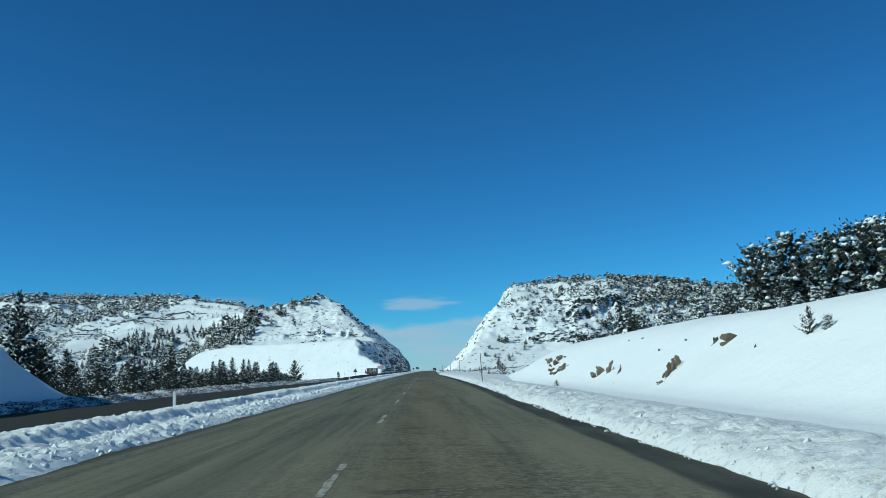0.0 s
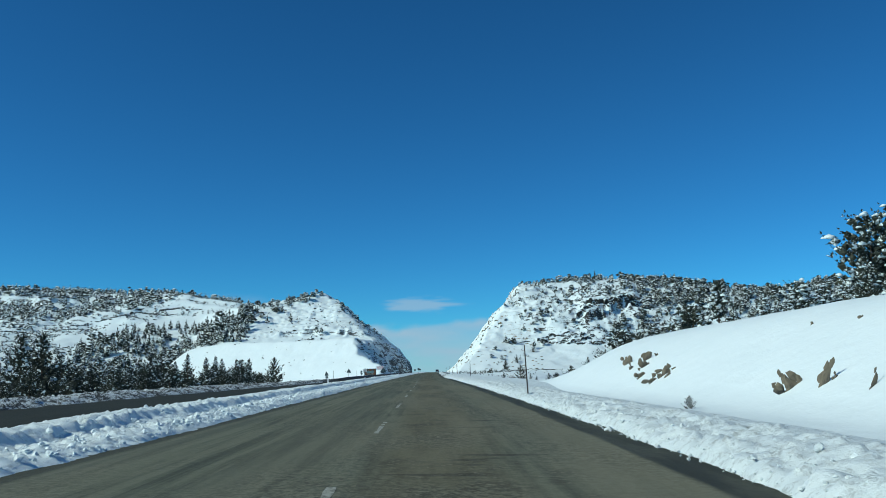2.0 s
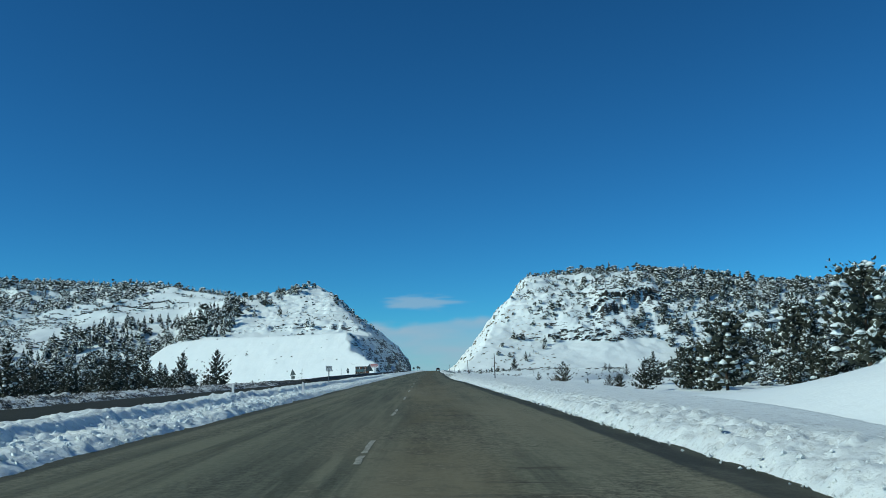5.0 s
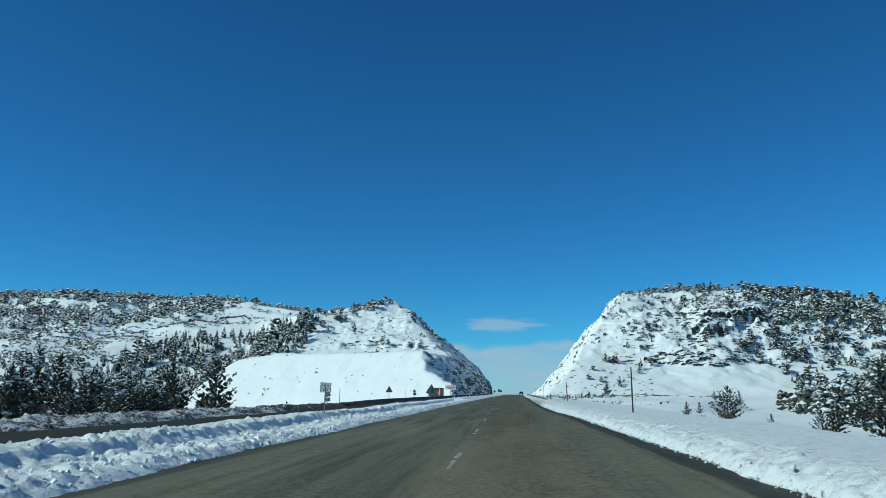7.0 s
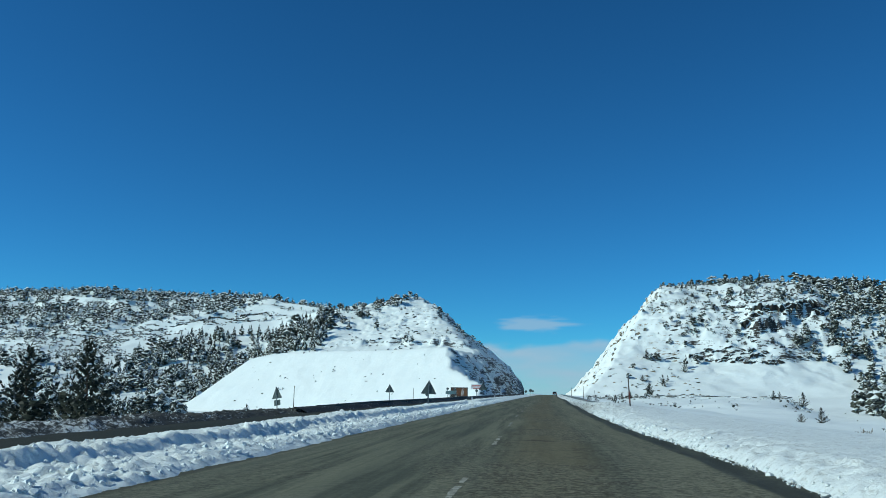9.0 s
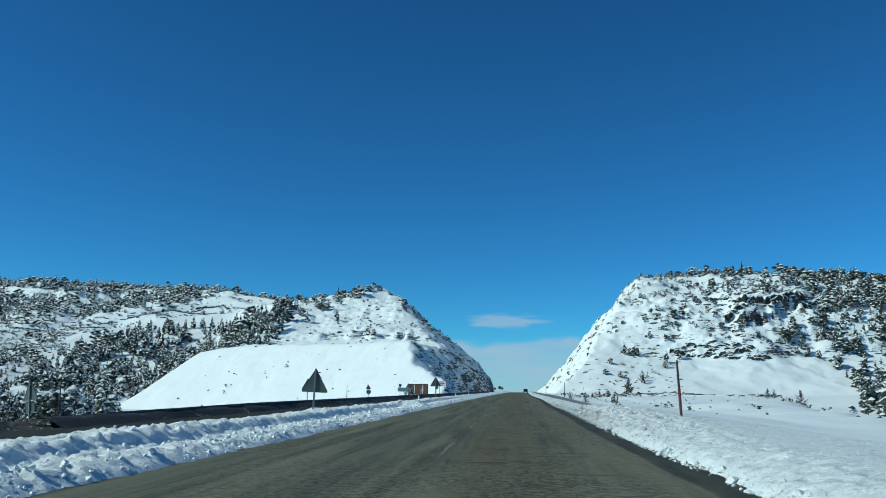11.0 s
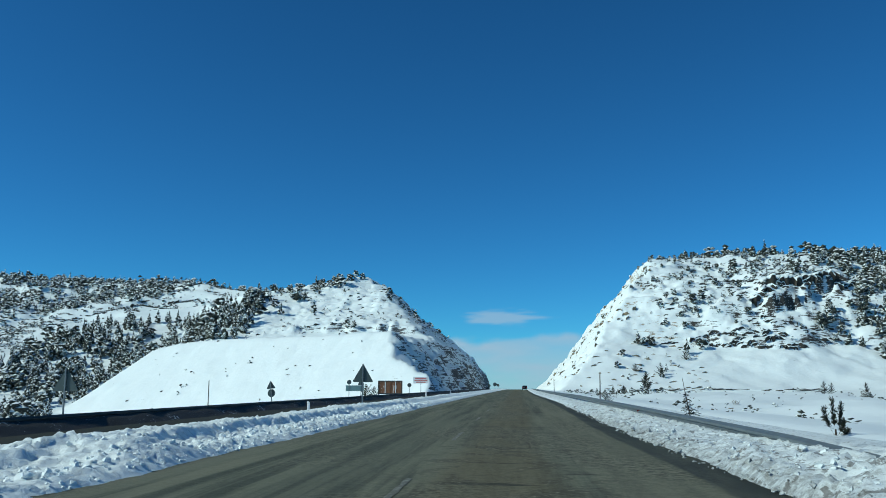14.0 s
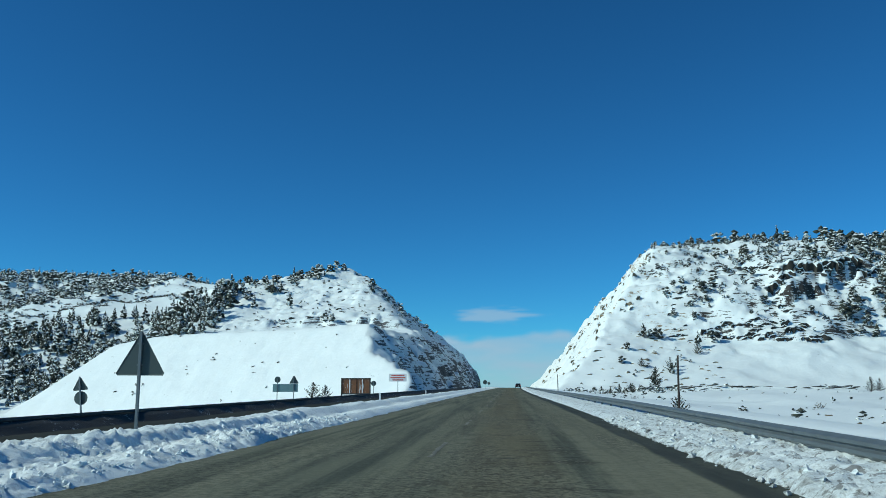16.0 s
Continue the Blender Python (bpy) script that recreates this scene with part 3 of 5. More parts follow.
def berm_foot(y):
    """Metres from the road's axis to the ploughed snow's edge."""
    return np.interp(y, [15, 32, 45, 60, 88, 98, 110, 130, 150, 161, 183, 195, 212, 224, 232, 248, 285, 340],
                     [3.36, 3.42, 3.65, 3.75, 3.82, 3.85, 3.70, 3.55, 3.42, 3.02, 2.84, 2.92, 3.08, 2.95, 2.99, 3.25, 3.45, 3.1])


def strip(name, u0, u1, y0, y1, dy, zf, material, du=0.5, smooth=True, us=None, wander=0.0):
    us, ys = np.linspace(u0, u1, int((u1 - u0) / du) + 2) if us is None else us, steps(y0, (y1, dy))
    U, Y = np.meshgrid(us, ys)
    me = grid_mesh(name, U + xr(Y), Y, zf(U, Y), material, smooth)
    me.attributes.new("across", "FLOAT", "POINT").data.foreach_set("value", (U - wander * drift(Y)).astype(np.float32).ravel())
    me.attributes.new("edge", "FLOAT", "POINT").data.foreach_set("value", (U - berm_foot(Y)).astype(np.float32).ravel())
    return new(name, me)


road = strip("road", -6.7, 4.4, -20, 900, 1.5, lambda u, y: zroad(y) - 0.012 * np.abs(u + 1), road_mat, 0.4, wander=1.0)
tagged(road, "worn grey-brown asphalt carriageway with sanded wheel tracks", "road", kind="structure")
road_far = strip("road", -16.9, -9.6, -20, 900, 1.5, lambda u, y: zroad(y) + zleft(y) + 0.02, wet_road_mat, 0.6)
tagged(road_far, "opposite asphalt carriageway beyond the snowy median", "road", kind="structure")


def lane_dashes():
    rng = random.Random(5)
    for k in range(36):
        y0 = 8.9 + 11.8 * k
        n = 10
        verts, faces = [], []
        for i in range(n + 1):
            y = y0 + 3.8 * i / n
            c = -1.22 + float(xr(y)) + float(drift(y))
            for s in (-1, 1):
                verts.append((c + s * 0.047 + rng.uniform(-0.02, 0.02), y, -0.012 * abs(-0.36) + 0.006))
        for i in range(n):
            if rng.random() < 0.86:
                faces.append((2 * i, 2 * i + 1, 2 * i + 3, 2 * i + 2))
        part_me("lane_marking", mesh_of("lane_marking", verts, faces, paint_mat, False), road)


lane_dashes()


# ---- ploughed snow ----
def median_z(u, y):
    w = u + 0.12 * vn(y / 2.4, 0 * y, 70) + 0.06 * vn(y / 0.6, 0 * y, 71)
    w2 = u + 0.32 * vn(y / 3.6, 0 * y, 73) + 0.05 * vn(y / 0.8, 0 * y, 74)
    front = profile(w, [(-7.2, -0.10), (-6.8, 0.03), (-6.3, 0.12), (-6.0, 0.10), (-5.75, 0.03), (-5.55, -0.05), (-5.35, -0.14)])
    back = profile(w2, [(-10.7, -0.16), (-10.3, 0.02), (-9.4, 0.16), (-8.3, 0.26), (-7.75, 0.27), (-7.45, 0.06), (-7.1, 0.02), (-6.3, 0.0), (-5.8, -0.08), (-5.4, -0.16)])
    q = np.maximum(front, back)
    rough = sstep(-0.14, 0.04, q)
    big = 0.05 * rubble(u / 0.30, y / 0.34, 72) + 0.07 * rubble(u / 0.20, y / 0.21, 82) + 0.03 * fbm(u / 0.5, y / 0.6, 3, 178) + 0.06 * fbm(u / 3, y / 5, 2, 78)
    soft = profile(w2, [(-10.5, 0.50), (-9, 0.80), (-8.2, 1.0), (-7.8, 1.0), (-7.4, 1.0), (-6.6, 1.0), (-5.9, 0.85), (-5.5, 0.3)])
    patch = 0.35 * sstep(0.1, 0.5, vn(u / 1.6, y / 3.0, 76)) * sstep(-9.6, -8.8, u)
    q = q + 0.34 * np.exp(-((u + 7.0) / 0.8) ** 2 - ((y - 215.6) / 1.3) ** 2)
    return q + rough * big * (soft + patch) - 0.03 + zroad(y) + sstep(-9.2, -10.4, u) * zleft(y)


def berm_z(u, y):
    w = u - berm_foot(y) + 3.10 - 0.10 * vn(y / 3.5, 0 * y, 80) - 0.05 * vn(y / 0.5, 0 * y, 81)
    high = 1 - 0.56 * sstep(204, 224, y)
    old = sstep(168, 190, y)
    q = profile(w, [(3.15, -0.14), (3.45, 0.06), (3.8, 0.20), (4.6, 0.34), (5.6, 0.42), (7.2, 0.38), (8.4, 0.2), (9.0, -0.1)]) * high
    worn = profile(w, [(3.15, -0.14), (3.4, 0.05), (3.7, 0.15), (4.3, 0.23), (4.8, 0.26), (5.6, 0.20), (6.6, 0.02), (7.6, -0.12), (9.0, -0.4)])
    even = profile(w, [(3.15, -0.14), (3.4, 0.06), (3.7, 0.17), (4.3, 0.27), (5.2, 0.33), (7.2, 0.36), (8.4, 0.2), (9.0, -0.1)])
    worn = worn + (even - worn) * sstep(74, 92, y)
    q = worn + (q - worn) * old - 0.12 * (1 - sstep(3.2, 3.55, w))
    r = sstep(3.3, 3.7, w + 0.12) * (1 - 0.9 * sstep(4.7 - 0.7 * sstep(80, 100, y) + 1.4 * old, 5.7 - 0.7 * sstep(80, 100, y) + 1.8 * old, w + 0.25 * vn(u / 0.9, y / 2.2, 86)))
    rough = 0.80 - 0.25 * sstep(85, 105, y) + 0.30 * sstep(172, 195, y) - 0.25 * sstep(205, 228, y) + 0.2 * vn(y / 20, 0 * y, 83)
    return q + r * rough * (0.085 * (rubble(u / 0.30, y / 0.34, 84) - 0.2) + 0.065 * rubble(u / 0.20, y / 0.22, 85) + 0.07 * fbm(u / 0.6, y / 0.8, 4, 87)) + zroad(y)


def far_bank_z(u, y):
    q = profile(u + 0.3 * vn(y / 2.5, 0 * y, 90), [(-19.4, -0.3), (-18.6, 0.22), (-17.8, 0.30), (-17.1, 0.22), (-16.4, 0.03), (-15.9, -0.12)])
    low = 1 - 0.55 * sstep(170, 190, y) - 0.25 * sstep(195, 225, y)
    return q * low + sstep(-0.1, 0.1, q) * (0.13 * rubble(u / 0.36, y / 0.42, 92) + 0.09 * rubble(u / 0.2, y / 0.24, 97) + 0.10 * fbm(u / 1.2, y / 2.5, 3, 93)) + zleft(y) + zroad(y)


def slush_z(u, y):
    q = profile(u + 0.12 * vn(y / 1.5, 0 * y, 95), [(-17.3, 0.30), (-16.75, 0.42), (-16.4, 0.30), (-16.0, 0.06), (-15.7, -0.08)])
    return q + 0.05 * fbm(u / 0.5, y / 1.6, 3, 96) + zleft(y) + zroad(y)


median = strip("snow_bank", -10.7, -5.4, 2, 262, 0.085, median_z, bank_mat, us=steps(-10.7, (-9.4, 0.3), (-8.4, 0.10), (-5.4, 0.07)))
tagged(median, "lumpy ploughed snow bank along the median", "snow bank", kind="structure")
median_far = strip("snow_bank", -10.7, -5.4, 262, 760, 0.5, median_z, bank_mat, 0.3)
tagged(median_far, "lumpy ploughed snow bank along the far median", "snow bank", kind="structure")
berm = strip("snow_bank", 3.15, 9.0, -4, 262, 0.10, berm_z, bank_mat, us=steps(2.75, (5.9, 0.085), (9.0, 0.4)))
tagged(berm, "crusty ploughed snow berm along the road edge", "snow bank", kind="structure")
berm_far = strip("snow_bank", 3.15, 9.0, 262, 760, 0.6, berm_z, bank_mat, 0.35)
tagged(berm_far, "ploughed snow berm along the distant road edge", "snow bank", kind="structure")
far_bank = strip("snow_bank", -19.4, -15.9, -10, 228, 0.18, far_bank_z, dirty_mat, 0.16)
tagged(far_bank, "low dirty snow bank beyond the opposite carriageway", "snow bank", kind="structure")
far_bank_2 = strip("slush_bank", -17.3, -15.7, 187, 700, 0.3, slush_z, slush_mat, 0.13)
tagged(far_bank_2, "black dirty slush heaped against the guardrail", "slush bank", kind="structure")


# ---- sky beyond the pass ----
def clouds():
    m = bpy.data.materials.new("cloud")
    m.use_nodes = True
    n, l = m.node_tree.nodes, m.node_tree.links
    n.clear()
    out, mixer = n.new("ShaderNodeOutputMaterial"), n.new("ShaderNodeMixShader")
    tr, em = n.new("ShaderNodeBsdfTransparent"), n.new("ShaderNodeEmission")
    em.inputs[0].default_value = CLOUD
    em.inputs[1].default_value = 1.0
    at = n.new("ShaderNodeAttribute")
    at.attribute_name = "veil"
    l.new(at.outputs["Fac"], mixer.inputs[0])
    l.new(tr.outputs[0], mixer.inputs[1])
    l.new(em.outputs[0], mixer.inputs[2])
    l.new(mixer.outputs[0], out.inputs[0])
    X, Z = np.meshgrid(np.linspace(-1500, 900, 200), np.linspace(-60, 520, 80))
    me = grid_mesh("cloud_bank", X, 0 * X + 4200 + 0 * Z, Z, m)
    puff = fbm(X / 170, Z / 60, 5, 101)
    bank = 0.80 * sstep(24, -22, Z - 214 - 30 * fbm(X / 150, 0 * Z, 4, 102) - 34 * puff) * (0.86 + 0.45 * fbm(X / 230, Z / 60, 4, 105))
    lens = 0.58 * sstep(1.0, 0.35, np.hypot((X + 40) / 235, (Z - 318) / 40) + 0.30 * puff + 0.45 * fbm(X / 120, Z / 16, 4, 106))
    wisp = 0.16 * sstep(1.0, 0.2, np.hypot((X + 990) / 270, (Z - 345 + 0.12 * (X + 990)) / 60) + 0.7 * puff)
    veil = np.clip(np.maximum(np.maximum(bank, lens), wisp), 0, 1)
    a = me.attributes.new("veil", "FLOAT", "POINT")
    a.data.foreach_set("value", veil.astype(np.float32).ravel())
    ob = new("backdrop", me)
    ob.visible_shadow = False
    tagged(ob, "pale cloud bank low on the horizon beyond the pass", "cloud", kind="structure")


CLOUD = (0.35, 0.49, 0.64, 1)
clouds()


# ---- trees ----
def blob(cx, cy, cz, rx, ry, rz, rng, turn=0.0):
    """A small uneven lump: verts and faces."""
    n, vs, fs = 5, [], []
    ct, st = math.cos(turn), math.sin(turn)
    vs.append((cx, cy, cz - rz * 0.35))
    for lat, rr in ((-0.1, 0.95), (0.55, 0.72)):
        for i in range(n):
            a = 2 * math.pi * (i + rng.uniform(-0.25, 0.25)) / n
            k = rr * rng.uniform(0.75, 1.2)
            x, y = rx * k * math.cos(a), ry * k * math.sin(a)
            vs.append((cx + x * ct - y * st, cy + x * st + y * ct, cz + rz * lat * rng.uniform(0.8, 1.2)))
    vs.append((cx, cy, cz + rz))
    for i in range(n):
        j = (i + 1) % n
        fs += [(0, 1 + j, 1 + i), (1 + i, 1 + j, 6 + j, 6 + i), (6 + i, 6 + j, 11)]
    return vs, fs


class Heap:
    """Collects verts and faces of many little pieces."""

    def __init__(self):
        self.v, self.f = [], []

    def add(self, vs, fs):
        k = len(self.v)
        self.v += vs
        self.f += [tuple(i + k for i in q) for q in fs]

    def mesh(self, name, material, smooth=False):
        return mesh_of(name, self.v, self.f, material, smooth)


def spray(heap, p, d, length, width, rng):
    """One flat tuft of needles from p along d: a notched leaf."""
    d = d.normalized()
    side = d.cross(Vector((rng.uniform(-0.5, 0.5), rng.uniform(-0.5, 0.5), 1))).normalized() * width
    m1, m2, tip = p + d * length * 0.35, p + d * length * 0.7, p + d * length
    vs = [p, m1 + side, m1 - side, m2 + side * 1.1, m2 - side * 1.1, tip]
    heap.add([tuple(v) for v in vs], [(0, 2, 1), (1, 2, 4, 3), (3, 4, 5)])


def kite(heap, p, d, length, width, rng):
    """One flat tuft of needles from p along d."""
    side = d.cross(Vector((rng.uniform(-0.6, 0.6), rng.uniform(-0.6, 0.6), 1))).normalized() * width
    m = p + d * length * 0.55
    k = len(heap.v)
    heap.v += [tuple(p), tuple(m + side), tuple(p + d * length), tuple(m - side)]
    heap.f.append((k, k + 1, k + 2, k + 3))


def knot(heap, c, rx, ry, rz, rng, turn=0.0):
    """A small dark eight-sided core."""
    k = len(heap.v)
    for i in range(4):
        a = turn + math.pi / 2 * (i + rng.uniform(-0.25, 0.25))
        heap.v.append((c.x + rx * math.cos(a) * rng.uniform(0.8, 1.2), c.y + ry * math.sin(a) * rng.uniform(0.8, 1.2), c.z + rz * rng.uniform(-0.3, 0.3)))
    heap.v += [(c.x, c.y, c.z + rz), (c.x, c.y, c.z - rz)]
    for i in range(4):
        j = (i + 1) % 4
        heap.f += [(k + i, k + j, k + 4), (k + j, k + i, k + 5)]


def build_conifer(name, h, r, snowy, seed, label, category, group, needles, top=0.85, lift=0.25, load=1.0, dense=1.0, low=0.03, dome=False, core=1.0):
    """A full-branched conifer: limbs that carry tufts of needles, with snow lying along some of them. top: how fast it narrows; load: the snow's thickness."""
    rng = random.Random(seed)
    root = new(name)
    tagged(root, label, category, group)
    bm = bmesh.new()
    cyl_bm(bm, 0.018 * h + 0.03, 0.012, -0.4, h * 0.95, 7)
    for v in bm.verts:
        v.co.x += 0.015 * h * float(vn(v.co.z / 2.0, seed * 1.0, 5))
    part("trunk", bm, bark_mat, root, "tapered brown trunk")
    wood, leaf, snow = Heap(), Heap(), Heap()
    g = min(1.0, h / 6.0) ** 0.7
    n = int(dense * (34 + 6.5 * h))
    for i in range(n):
        t = ((i + rng.random()) / n) ** 1.15
        a = 2.4 * i + rng.uniform(-0.5, 0.5)
        shape = math.sqrt(max(0.03, 1 - ((t - 0.36) / 0.66) ** 2)) if dome else (1 - t) ** top * min(1.0, 0.55 + 3.0 * t)
        L = r * (shape + 0.05) * rng.uniform(0.62, 1.12) * (1 + 0.30 * float(vn(a * 1.1, t * 4, seed)))
        rise = lift + 0.75 * t + rng.uniform(-0.28, 0.30)
        d = Vector((math.cos(a), math.sin(a), rise)).normalized()
        start = Vector((0, 0, h * (low + 0.90 * t)))
        at = lambda q: start + d * L * q + Vector((0, 0, -0.10 * L * math.sin(3.14 * q)))
        kite(wood, start, d, L * 0.85, 0.02 * g, rng)
        for q in (0.26, 0.48, 0.70):
            knot(leaf, at(q), core * (0.105 * L + 0.05), core * (0.10 * L + 0.05), core * (0.085 * L + 0.05), rng, a)
        m = max(2, int(round(L / (0.50 * g))))
        for k in range(m):
            q = 0.30 + 0.70 * (k + rng.uniform(0.2, 0.8)) / m
            c = at(q)
            for _ in range(5):
                w = Matrix.Rotation(rng.uniform(-1.25, 1.25), 3, "Z") @ d
                w.z += rng.uniform(-0.45, 0.65)
                w.normalize()
                s = g * rng.uniform(0.30, 0.58) * (0.62 + 0.45 * (1 - t))
                kite(leaf, c, w, s, s * rng.uniform(0.14, 0.23), rng)
        if rng.random() < snowy:
            for q in ((rng.uniform(0.50, 0.82),) if rng.random() < 0.5 else (rng.uniform(0.35, 0.55), rng.uniform(0.65, 0.86))):
                c = at(q)
                w = load * g * rng.uniform(0.14, 0.34) * (0.7 + 0.4 * (1 - t))
                snow.add(*blob(c.x, c.y, c.z + 0.08 * g, min(w * rng.uniform(1.0, 1.7), 0.6 * L + 0.1), w * rng.uniform(0.7, 1.1), w * rng.uniform(0.55, 0.85), rng, a))
    for _ in range(12):
        kite(leaf, Vector((0, 0, h * rng.uniform(0.84, 0.95))), Vector((rng.uniform(-0.5, 0.5), rng.uniform(-0.5, 0.5), 1)).normalized(), 0.55 * g, 0.06 * g, rng)
    tagged(part_me("limbs", wood.mesh("limbs", bark_mat), root, "thin brown limbs"), kind="stuff")
    part_me("crown", leaf.mesh("crown", needles), root, "dark green needle branches")
    if snow.v:
        tagged(part_me("snow_cover", snow.mesh("snow_cover", snow_mat, True), root, "white snow lying along the branches"), kind="stuff")
    return root


def build_open_sapling(name, h, r, seed, label, category, group):
    """A spindly fir: thin leaning stem, bare leader, a few open tiers of drooping twigs."""
    rng = random.Random(seed)
    root = new(name)
    tagged(root, label, category, group)
    lean = lambda z: Vector((-0.16 * z, 0.03 * z + 0.015 * math.sin(5 * z), z))
    bm = bmesh.new()
    cyl_bm(bm, 0.030, 0.008, -0.3, h, 7)
    for v in bm.verts:
        v.co.x += -0.16 * v.co.z
        v.co.y += 0.03 * v.co.z
    part("trunk", bm, bark_mat, root, "thin grey-brown stem")
    twigs, leaf = Heap(), Heap()
    z = 0.06 * h
    while z < 0.74 * h:
        t = z / h
        for b in range(rng.choice((5, 6, 7))):
            a = rng.uniform(0, 2 * math.pi)
            L = r * (1.06 - 1.15 * t) * rng.uniform(0.5, 1.15)
            d = Vector((math.cos(a), math.sin(a), rng.uniform(-0.25, 0.30)))
            p0 = lean(z + rng.uniform(-0.03, 0.03))
            spray(twigs, p0, d, L * d.length, 0.008, rng)
            n = max(3, int(L / 0.045))
            for k in range(n):
                q = (k + 0.7) / n
                p = p0 + d * L * q + Vector((0, 0, -0.05 * q * q))
                for sgn in (-1, 1):
                    w = Matrix.Rotation(sgn * rng.uniform(0.4, 1.1), 3, "Z") @ d
                    w.z += rng.uniform(-0.5, 0.35)
                    spray(leaf, p, w, rng.uniform(0.07, 0.17) * (1.2 - 0.6 * t), rng.uniform(0.014, 0.028), rng)
        z += h * rng.uniform(0.04, 0.075)
    for k in range(26):
        z = h * rng.uniform(0.66, 0.98)
        a = rng.uniform(0, 2 * math.pi)
        spray(leaf, lean(z), Vector((math.cos(a), math.sin(a), 0.9)), 0.05, 0.005, rng)
    tagged(part_me("limbs", twigs.mesh("limbs", bark_mat), root, "thin brown twigs"), kind="stuff")
    part_me("crown", leaf.mesh("crown", needle_mat), root, "sparse dark green needles")
    return root


def build_candle_pine(name, h, seed, label, category, group):
    """A stunted young pine: a few thick upright arms like bottle brushes from one bent stem."""
    rng = random.Random(seed)
    root = new(name)
    tagged(root, label, category, group)
    part("trunk", cyl_bm(bmesh.new(), 0.035, 0.022, -0.3, 0.30 * h, 7), bark_mat, root, "short brown stem")
    wood, leaf = Heap(), Heap()
    for a, out, rise in ((2.9, 0.26, 0.80), (3.4, 0.06, 1.0), (0.2, 0.24, 0.90), (0.4, 0.62, 0.24), (4.7, 0.30, 0.50)):
        foot = Vector((0, 0, 0.12 * h))
        tip = Vector((math.cos(a) * out * h, math.sin(a) * out * h, rise * h))
        elbow = Vector((tip.x * 0.85, tip.y * 0.85, 0.12 * h + 0.35 * (tip.z - 0.12 * h)))
        at = lambda q: foot * (1 - q) ** 2 + elbow * 2 * q * (1 - q) + tip * q * q
        for k in range(6):
            kite(wood, at(k / 6), (at((k + 1) / 6) - at(k / 6)).normalized(), (at((k + 1) / 6) - at(k / 6)).length * 1.1, 0.012, rng)
        for k in range(210):
            q = rng.uniform(0.38, 1.0)
            ahead = (at(min(1.0, q + 0.03)) - at(q - 0.03)).normalized()
            d = (ahead * rng.uniform(0.5, 1.1) + Vector((rng.uniform(-1, 1), rng.uniform(-1, 1), rng.uniform(-0.6, 0.8)))).normalized()
            kite(leaf, at(q), d, rng.uniform(0.08, 0.15) * h, 0.014 * h, rng)
    tagged(part_me("limbs", wood.mesh("limbs", bark_mat), root, "bent brown limbs"), kind="stuff")
    part_me("crown", leaf.mesh("crown", needle_mat), root, "thick dark brushes of needles")
    return root


TREES = {
    "pine_g": build_candle_pine("pine_sapling", 1.05, 18, "stunted young pine with thick upright arms in roadside snow", "tree", "young pines"),
    "fir_a": build_conifer("fir_tree", 6.0, 2.5, 0.20, 1, "dark green fir with a little snow in a roadside row", "tree", "roadside firs", needle_mat),
    "fir_b": build_conifer("fir_tree", 6.6, 2.5, 0.35, 2, "dark fir tree dusted with snow in a roadside row", "tree", "roadside firs", needle_mat),
    "fir_c": build_conifer("fir_tree", 5.2, 2.6, 0.16, 3, "broad dark fir with little snow in a roadside row", "tree", "roadside firs", needle_mat, 0.7),
    "fir_d": build_conifer("fir_tree", 7.2, 2.8, 0.40, 4, "tall snow-dusted fir in a roadside row", "tree", "roadside firs", needle_mat),
    "fir_e": build_conifer("fir_tree", 5.6, 3.1, 0.08, 12, "open-branched fir with upturned branches by the far roadside", "tree", "roadside firs", needle_mat, 0.95, 0.40, 0.8, 0.8),
    "small_a": build_conifer("fir_sapling", 2.4, 1.55, 0.14, 5, "small young fir standing in open snow", "tree", "young firs", needle_mat, 0.62, 0.50, 0.9, 0.78, 0.03, False, 0.55),
    "small_b": build_conifer("fir_sapling", 2.2, 1.15, 0.30, 6, "small snowy young fir standing in open snow", "tree", "young firs", needle_mat, 0.75, 0.45, 1.0, 0.7, 0.03, False, 0.6),
    "small_c": build_open_sapling("fir_sapling", 1.95, 0.44, 8, "thin open young fir with a bare leader behind the guardrail", "tree", "young firs"),
    "pine_e": build_conifer("pine_tree", 5.2, 2.3, 0.10, 14, "dark young pine at the foot of the snowy hill", "tree", "young pines", needle_mat, 0.6, 0.35),
    "pine_a": build_conifer("pine_tree", 8.0, 3.5, 0.50, 7, "tall round pine laden with heavy snow", "tree", "snow-laden pines", pine_mat, 0.42, 0.10, 1.55, 1.25, 0.08, True),
    "pine_b": build_conifer("pine_tree", 6.2, 2.7, 0.48, 8, "round-crowned pine laden with snow", "tree", "snow-laden pines", pine_mat, 0.45, 0.12, 1.4, 1.15, 0.06, True),
    "pine_f": build_conifer("pine_tree", 2.55, 0.78, 0.55, 15, "lone narrow pine with a cap of snow on a bare stem", "tree", "snow-laden pines", pine_mat, 0.40, 0.30, 1.3, 1.1, 0.22, True),
    "pine_d": build_conifer("pine_tree", 5.2, 2.5, 0.12, 11, "dense dark young pine with little snow in a roadside row", "tree", "roadside pines", needle_mat, 0.55, 0.22, 1.0, 1.0, 0.03, True),
    "pine_c": build_conifer("pine_tree", 4.4, 2.3, 0.6, 9, "small round pine under thick clumps of snow", "tree", "snow-laden pines", pine_mat, 0.40, 0.10, 1.9, 0.9, 0.04, True),
}
PLANTED = set()


